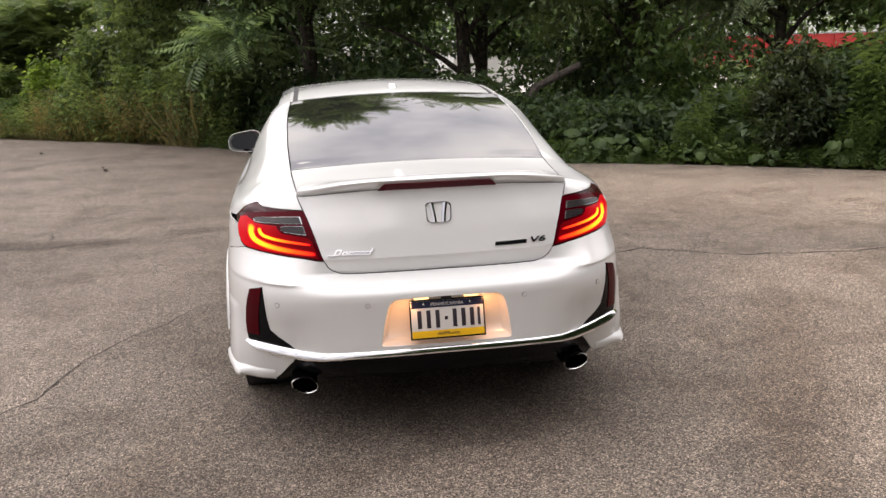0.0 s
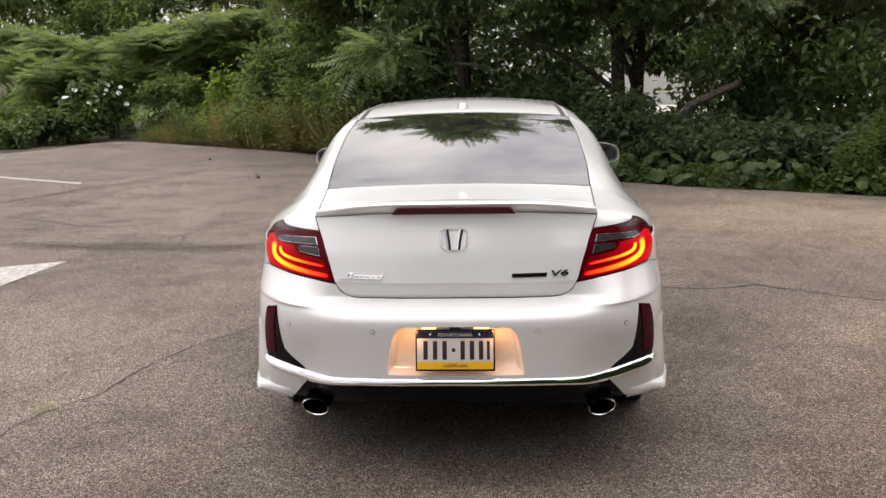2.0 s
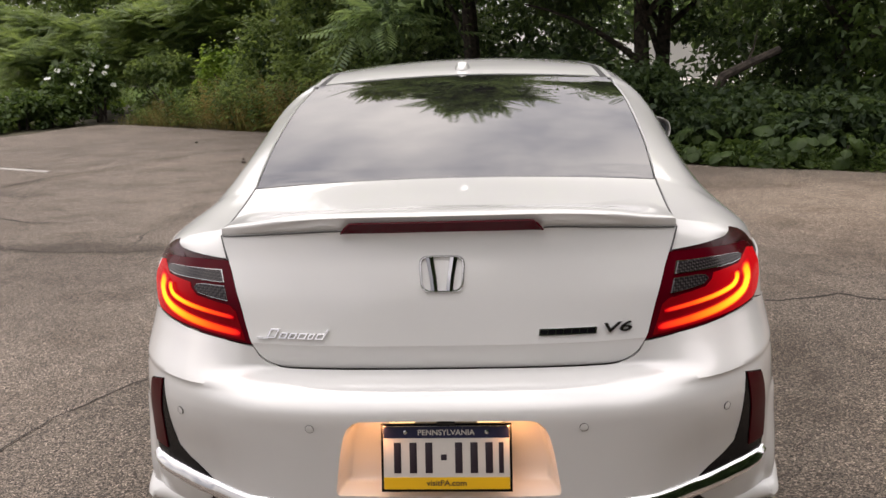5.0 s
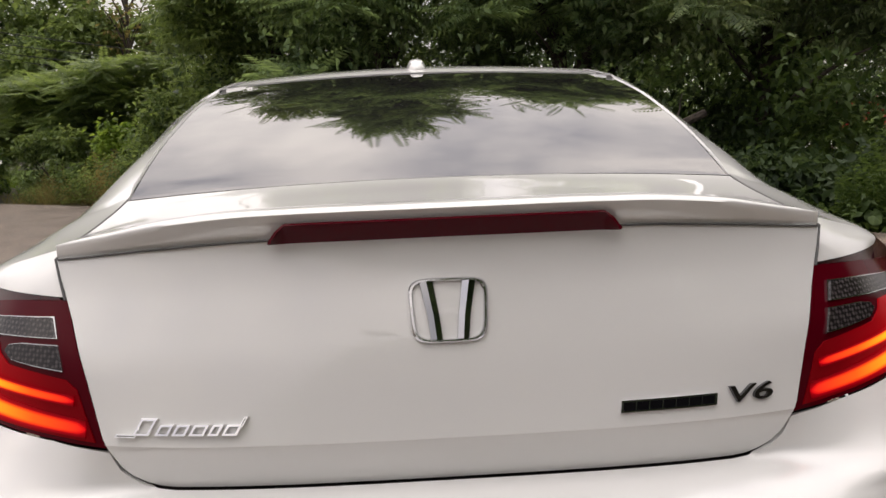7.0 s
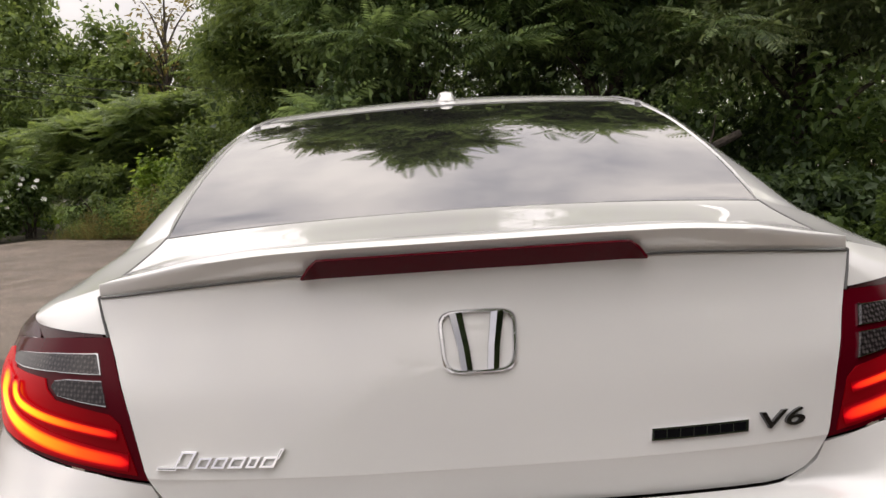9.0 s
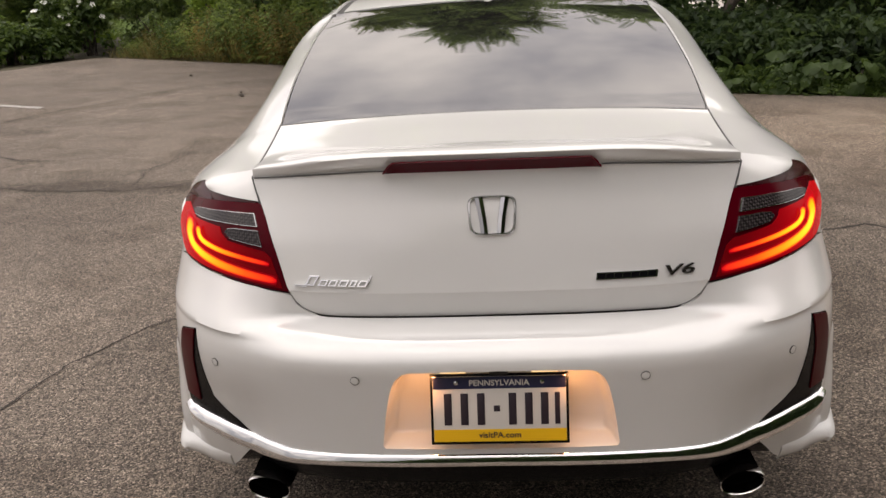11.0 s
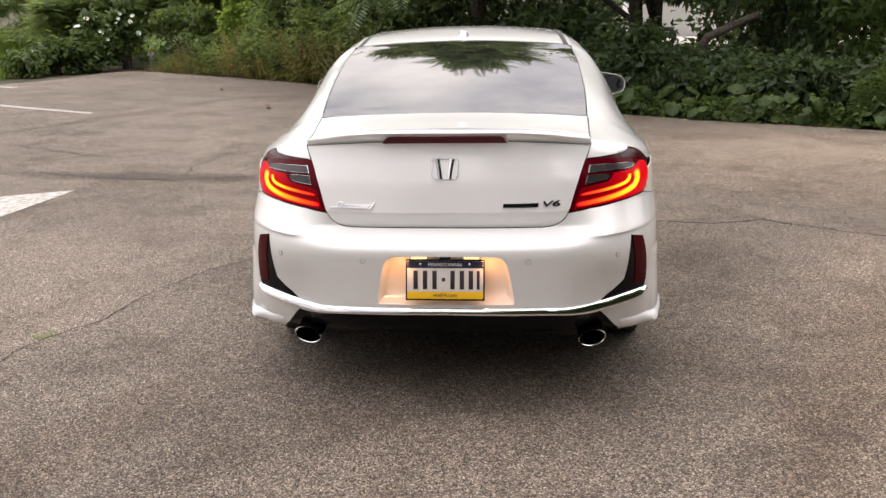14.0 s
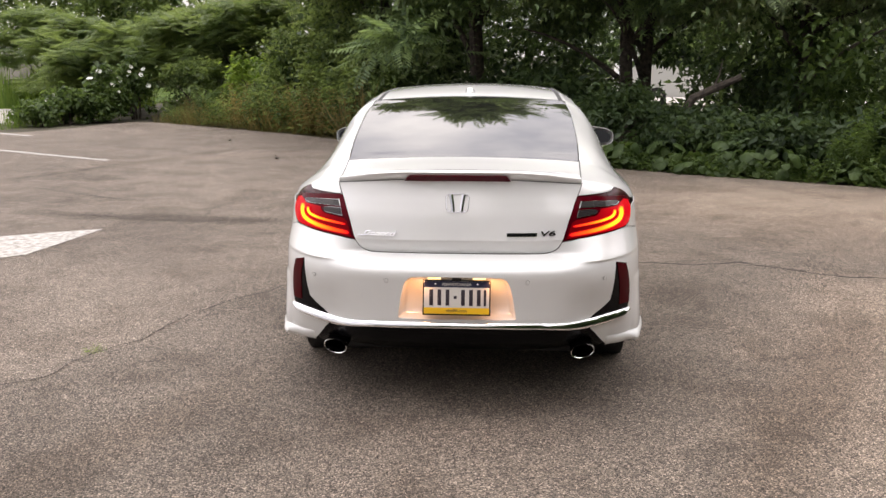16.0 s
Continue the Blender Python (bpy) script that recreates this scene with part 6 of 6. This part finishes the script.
# lawn and drive past the corner
lawn = tagged(part("lawn", flat_shape([(-40, 20.5), (-14.5, 22.5), (-11.8, 24.5), (-11.5, 40), (-40, 40)], 0.02, 0.05), GRASS, smooth=False), "bright green mown lawn", "lawn", kind="structure")
tagged(part("pavement", flat_shape([(-40, 15.0), (-12.2, 16.4), (-11.4, 18.2), (-12.6, 22.4), (-14.5, 22.4), (-40, 20.4)], 0.02, 0.05), CONCRETE, smooth=False), "pale concrete drive beside the lot", "drive", kind="structure")
g = np.random.default_rng(8)
field("tall_grass", "tall pale green grass beside the drive", "grass", np.stack([g.uniform(-15.5, -11.2, 2600), g.uniform(22.6, 25.0, 2600), np.full(2600, -0.02)], 1), blade_shape(), g.uniform(0.6, 1.5, 2600), GRASS, 8, 10)
field("tall_grass", "tall pale green grass beside the drive", "grass", np.stack([g.uniform(-11.6, -10.7, 500), g.uniform(15.4, 18.5, 500), np.full(500, -0.02)], 1), blade_shape(), g.uniform(0.4, 0.9, 500), GRASS, 9, 10)


def thicket(name, label, count, lo, hi, seed, size, mat, clear=None, shape=None):
    """Deep woods: leaves in clumps through a block of space."""
    g = np.random.default_rng(seed)
    n = count // 30
    c = np.stack([g.uniform(lo[k], hi[k], n) for k in range(3)], 1)
    top = hi[2] * (0.72 + 0.28 * np.sin(c[:, 0] * 0.55 + seed) * np.cos(c[:, 0] * 0.23 + 1))
    c[:, 2] = lo[2] + (c[:, 2] - lo[2]) * (top - lo[2]) / (hi[2] - lo[2])
    spots = c[g.integers(0, n, count)] + g.normal(0, 0.55, (count, 3)) * max(1.0, size / 0.4)
    if clear is not None:
        spots = spots[~clear(spots)]
    spots[:, 2] = np.maximum(spots[:, 2], 0.05)
    m = turns(g.uniform(0, 2 * np.pi, len(spots)), np.radians(g.normal(-15, 30, len(spots))), np.radians(g.normal(0, 30, len(spots))))
    v, f = strewn(*(shape or (LEAF_V, LEAF_F)), spots, m, size * g.uniform(0.6, 1.3, len(spots)))
    v[:, 2] = np.maximum(v[:, 2], 0.02)
    return tagged(soup(name, v, f, mat), label, "woods", kind="stuff")


def gap(p):
    return (p[:, 0] > 3.2) & (p[:, 0] < 5.2) & (p[:, 2] < 1.5) | (p[:, 0] > 12) & (p[:, 2] < 2.3)


def understory(label, count, x0, x1, o0, o1, top, seed, leaf, mat):
    """Shaded saplings and creepers in clumps between the edge and the trees, with a clear gap."""
    g = np.random.default_rng(seed)
    n = count // 40
    c = np.array([(*beside(s_of(x), o), 0) for x, o in zip(g.uniform(x0, x1, n), g.uniform(o0, o1, n))])
    c[:, 2] = g.uniform(0.2, 1.0, n) * top * (0.75 + 0.25 * np.sin(c[:, 0] * 1.7 + seed))
    spots = c[g.integers(0, n, count)] + g.normal(0, 0.30, (count, 3))
    sx, sz = spots[:, 0], spots[:, 2]
    spots = spots[~((sx > 2.6) & (sx < 4.8) & (sz > 0.62) & (sz < 1.5) | (sx > 1.9) & (sx < 3.2) & (sz > 1.2) | (sx > 7.8) & (sx < 10.6) & (sz > 1.5) & (sz < 1.85))]
    spots[:, 2] = np.maximum(spots[:, 2], 0.05)
    m = turns(g.uniform(0, 2 * np.pi, len(spots)), np.radians(g.normal(-20, 30, len(spots))), np.radians(g.normal(0, 30, len(spots))))
    v, f = strewn(LEAF_V, LEAF_F, spots, m, leaf * g.uniform(0.6, 1.3, len(spots)))
    v[:, 2] = np.maximum(v[:, 2], 0.02)
    return tagged(soup("understory", v, f, mat), label, "undergrowth", kind="stuff")


def far_crowns(label, crowns, seed, leaf, mat, each=1500):
    """Far trees as rounded crowns of leaves with gaps, on thin trunks."""
    g = np.random.default_rng(seed)
    vs, fs, n0 = [], [], 0
    for x, y, top, r in crowns:
        lumps = 26
        a, e = g.uniform(0, 2 * np.pi, lumps), np.arcsin(g.uniform(-0.75, 1, lumps))
        c = np.stack([x + r * 0.85 * np.cos(a) * np.cos(e), y + r * 0.85 * np.sin(a) * np.cos(e), top * 0.62 + top * 0.36 * np.sin(e)], 1)
        spots = c[g.integers(0, lumps, each)] + g.normal(0, 1, (each, 3)) * np.array((0.17 * r, 0.17 * r, 0.055 * top))
        spots[:, 2] = np.maximum(spots[:, 2], 0.1)
        m = turns(g.uniform(0, 2 * np.pi, each), np.radians(g.normal(-15, 30, each)), np.radians(g.normal(0, 30, each)))
        v, f = strewn(LEAF_V, LEAF_F, spots, m, leaf * g.uniform(0.6, 1.3, each))
        vs.append(v)
        fs.append(f + n0)
        n0 += len(v)
    return tagged(soup("woods", np.vstack(vs), np.vstack(fs), mat), label, "woods", kind="stuff")


# The darkest leaf colours below and behind the trees stand in for shade.
understory("shaded saplings and creepers below the trees", 9000, -3.0, 3.6, 2.4, 5.5, 2.2, 41, 0.17, LEAF_SHADED)
understory("saplings and creepers below the trees, leaves coloured dark for shade", 10000, 3.6, 12.0, 2.4, 5.5, 2.1, 43, 0.17, LEAF_BIG)
understory("shaded saplings and creepers below the trees", 9000, -1.0, 14.0, 5.0, 7.5, 3.9, 42, 0.22, LEAF_DARK)
thicket("woods", "dark woods behind the row of trees", 26000, (-4.0, 16.5, 0.0), (17.0, 20.5, 4.6), 31, 0.26, LEAF_SHADED, gap)
thicket("woods", "dark woods behind the row of trees", 10000, (8.5, 9.0, 0.0), (20.0, 16.0, 3.8), 32, 0.24, LEAF_DARK, lambda p: (p[:, 0] < 9) | (p[:, 0] < 14.5) & (p[:, 2] > 1.3) & (p[:, 2] < 2.4))
far_crowns("far green trees under the sky", [(-24.5, 46, 13.0, 3.6), (-20.6, 45, 11.4, 2.4), (-16.6, 45, 9.2, 2.4), (-13.0, 46, 7.9, 2.2), (-9.8, 44, 8.6, 2.2), (-30, 47, 12, 4), (-36, 47, 11, 4), (-43, 48, 11, 4), (-50, 50, 11, 4)], 33, 0.40, LEAF_MID, 6500)
far_crowns("far green trees under the sky", [(-29.5, 42.5, 8.0, 2.8), (-25.2, 42, 7.1, 2.6), (-20.8, 43, 7.3, 2.6), (-16.8, 42, 6.0, 2.2), (-34.5, 43, 8.2, 3.0)], 34, 0.30, LEAF_MID, 4500)
thicket("woods", "far trees on the far side of the street", 14000, (4.0, 40.0, 0.0), (60.0, 48.0, 6.5), 35, 0.5, LEAF_DARK)
thicket("woods", "far low trees behind the open lot", 9000, (-80.0, -66.0, 0.0), (-10.0, -58.0, 3.6), 36, 0.8, LEAF_SHADED)
thicket("woods", "low trees on the lot's near side behind the camera", 6000, (-9.5, -28.0, 0.0), (-2.5, -23.0, 4.2), 35, 0.7, LEAF_SHADED)
thicket("woods", "trees on the lot's near side behind the camera", 15000, (-3.5, -26.0, 0.0), (5.0, -21.0, 9.5), 39, 0.75, LEAF_SHADED)
thicket("woods", "tall trees on the lot's near side behind the camera", 34000, (2.0, -25.0, 0.0), (30.0, -18.0, 18.0), 38, 0.8, LEAF_SHADED)
thicket("woods", "dark trees along the lot's other side", 18000, (12.5, -15.0, 0.0), (19.0, 2.0, 15.0), 37, 0.75, LEAF_SHADED)

# ---------------------------------------------------------------- beyond the woods
tagged(part("pavement", flat_shape([(2.0, 21.5), (60, 16), (60, 39), (3.0, 39)], 0.02, 0.05), CONCRETE, smooth=False), "pale street seen through the trees", "street", kind="structure")


def van(x, y, turn):
    v = thing("van", "white van parked beyond the trees", "van", "", (x, y, 0.02), turn)
    body = bmesh.new()
    side = [(-2.3, 0.35), (-2.35, 1.0), (-2.2, 1.95), (1.0, 2.0), (1.75, 1.15), (2.35, 0.95), (2.4, 0.35)]
    rows = []
    for w in (-0.92, -0.98, 0.98, 0.92):
        k = 0.97 if abs(w) < 0.95 else 1.0
        rows.append([body.verts.new((a * k, w, 0.35 + (b - 0.35) * k)) for a, b in side])
    for a, b in zip(rows, rows[1:]):
        for k in range(len(side)):
            j = (k + 1) % len(side)
            body.faces.new((a[k], a[j], b[j], b[k]))
    body.faces.new(rows[0])
    body.faces.new(rows[-1])
    part("body", body, VAN_WHITE, v, smooth=False)
    for s in (-1, 1):
        part("side_window", box(bmesh.new(), (0.1, s * 0.985 - 0.01, 1.25), (1.2, s * 0.985 + 0.01, 1.75), 0.005), GLASS_TINT, v)
        for a in (-1.5, 1.5):
            tyre = lathe([(-0.1, 0.2), (-0.1, 0.30), (0, 0.33), (0.1, 0.30), (0.1, 0.2)], 20, "y")
            tyre.transform(Matrix.Translation((a, s * 0.86, 0.33)))
            part("wheel", tyre, RUBBER, v)


van(6.6, 24.5, 8)


def trailer(x, y, turn):
    t = thing("trailer", "long red trailer parked beyond the trees", "trailer", "", (x, y, 0.02), turn)
    part("box", box(bmesh.new(), (-6, -1.2, 0.55), (6, 1.2, 1.75), 0.03), RED_WALL, t)
    for k in range(13):
        part("rib", box(bmesh.new(), (-6 + k - 0.03, -1.235, 0.58), (-6 + k + 0.03, -1.2, 1.72), 0.005), RED_WALL, t)
    part("rail", box(bmesh.new(), (-6, -1.24, 1.70), (6, -1.2, 1.76), 0.005), SILVER, t)
    for a in (-4.5, -3.4, 4.0):
        tyre = lathe([(-0.15, 0.25), (-0.15, 0.46), (0, 0.5), (0.15, 0.46), (0.15, 0.25)], 20, "y")
        tyre.transform(Matrix.Translation((a, -1.0, 0.5)))
        part("wheel", tyre, RUBBER, t)


trailer(21.0, 28.0, -6)

# overhead cables far to the left
for n, (z0, z1) in enumerate([(8.0, 4.6), (7.4, 4.2), (6.9, 3.9), (6.6, 3.6)]):
    pts = [Vector((-26 + 20 * t, 40, z0 + (z1 - z0) * t - 1.2 * t * (1 - t))) for t in span(0, 1, 16)]
    cable = part("cable", sweep(pts, ring(0.018, 0.018, 6)), BLACK_MATT)
    tagged(cable, "thin black overhead cable against the trees", "cable", "overhead cables")
for x, top in ((-26.0, 8.6), (-6.0, 5.2)):
    p = thing("utility_pole", "grey-brown wooden pole carrying the cables", "pole", "utility poles", (x, 40, -0.03))
    part("pole", sweep([(0, 0, 0), (0, 0, top)], lambda t: ring(0.14 - 0.03 * t, 0.14 - 0.03 * t, 10)), BARK, p)
    part("crossarm", box(bmesh.new(), (-0.06, -0.8, top - 0.5), (0.06, 0.8, top - 0.38), 0.01), BARK, p)

# tall thin tree in front of the sky
thin = thing("tree", "tall thin tree with sparse reddish leaves", "tree", "trees", (-13.4, 44.0, -0.03))
ends = limb_tree(thin, None, 12.5, 2.4, 16, 0.16, (0.4, 0), 3)
g = np.random.default_rng(77)
tufts = np.array([np.array(p) for p, s in ends])
spots = tufts[g.integers(0, len(tufts), 700)] + g.normal(0, 0.55, (700, 3))
v, f = strewn(LEAF_V, LEAF_F, spots, turns(g.uniform(0, 6.28, 700), g.normal(0, 0.5, 700), g.normal(0, 0.5, 700)), g.uniform(0.2, 0.4, 700))
tagged(soup("crown", v, f, WEED, thin), kind="stuff")
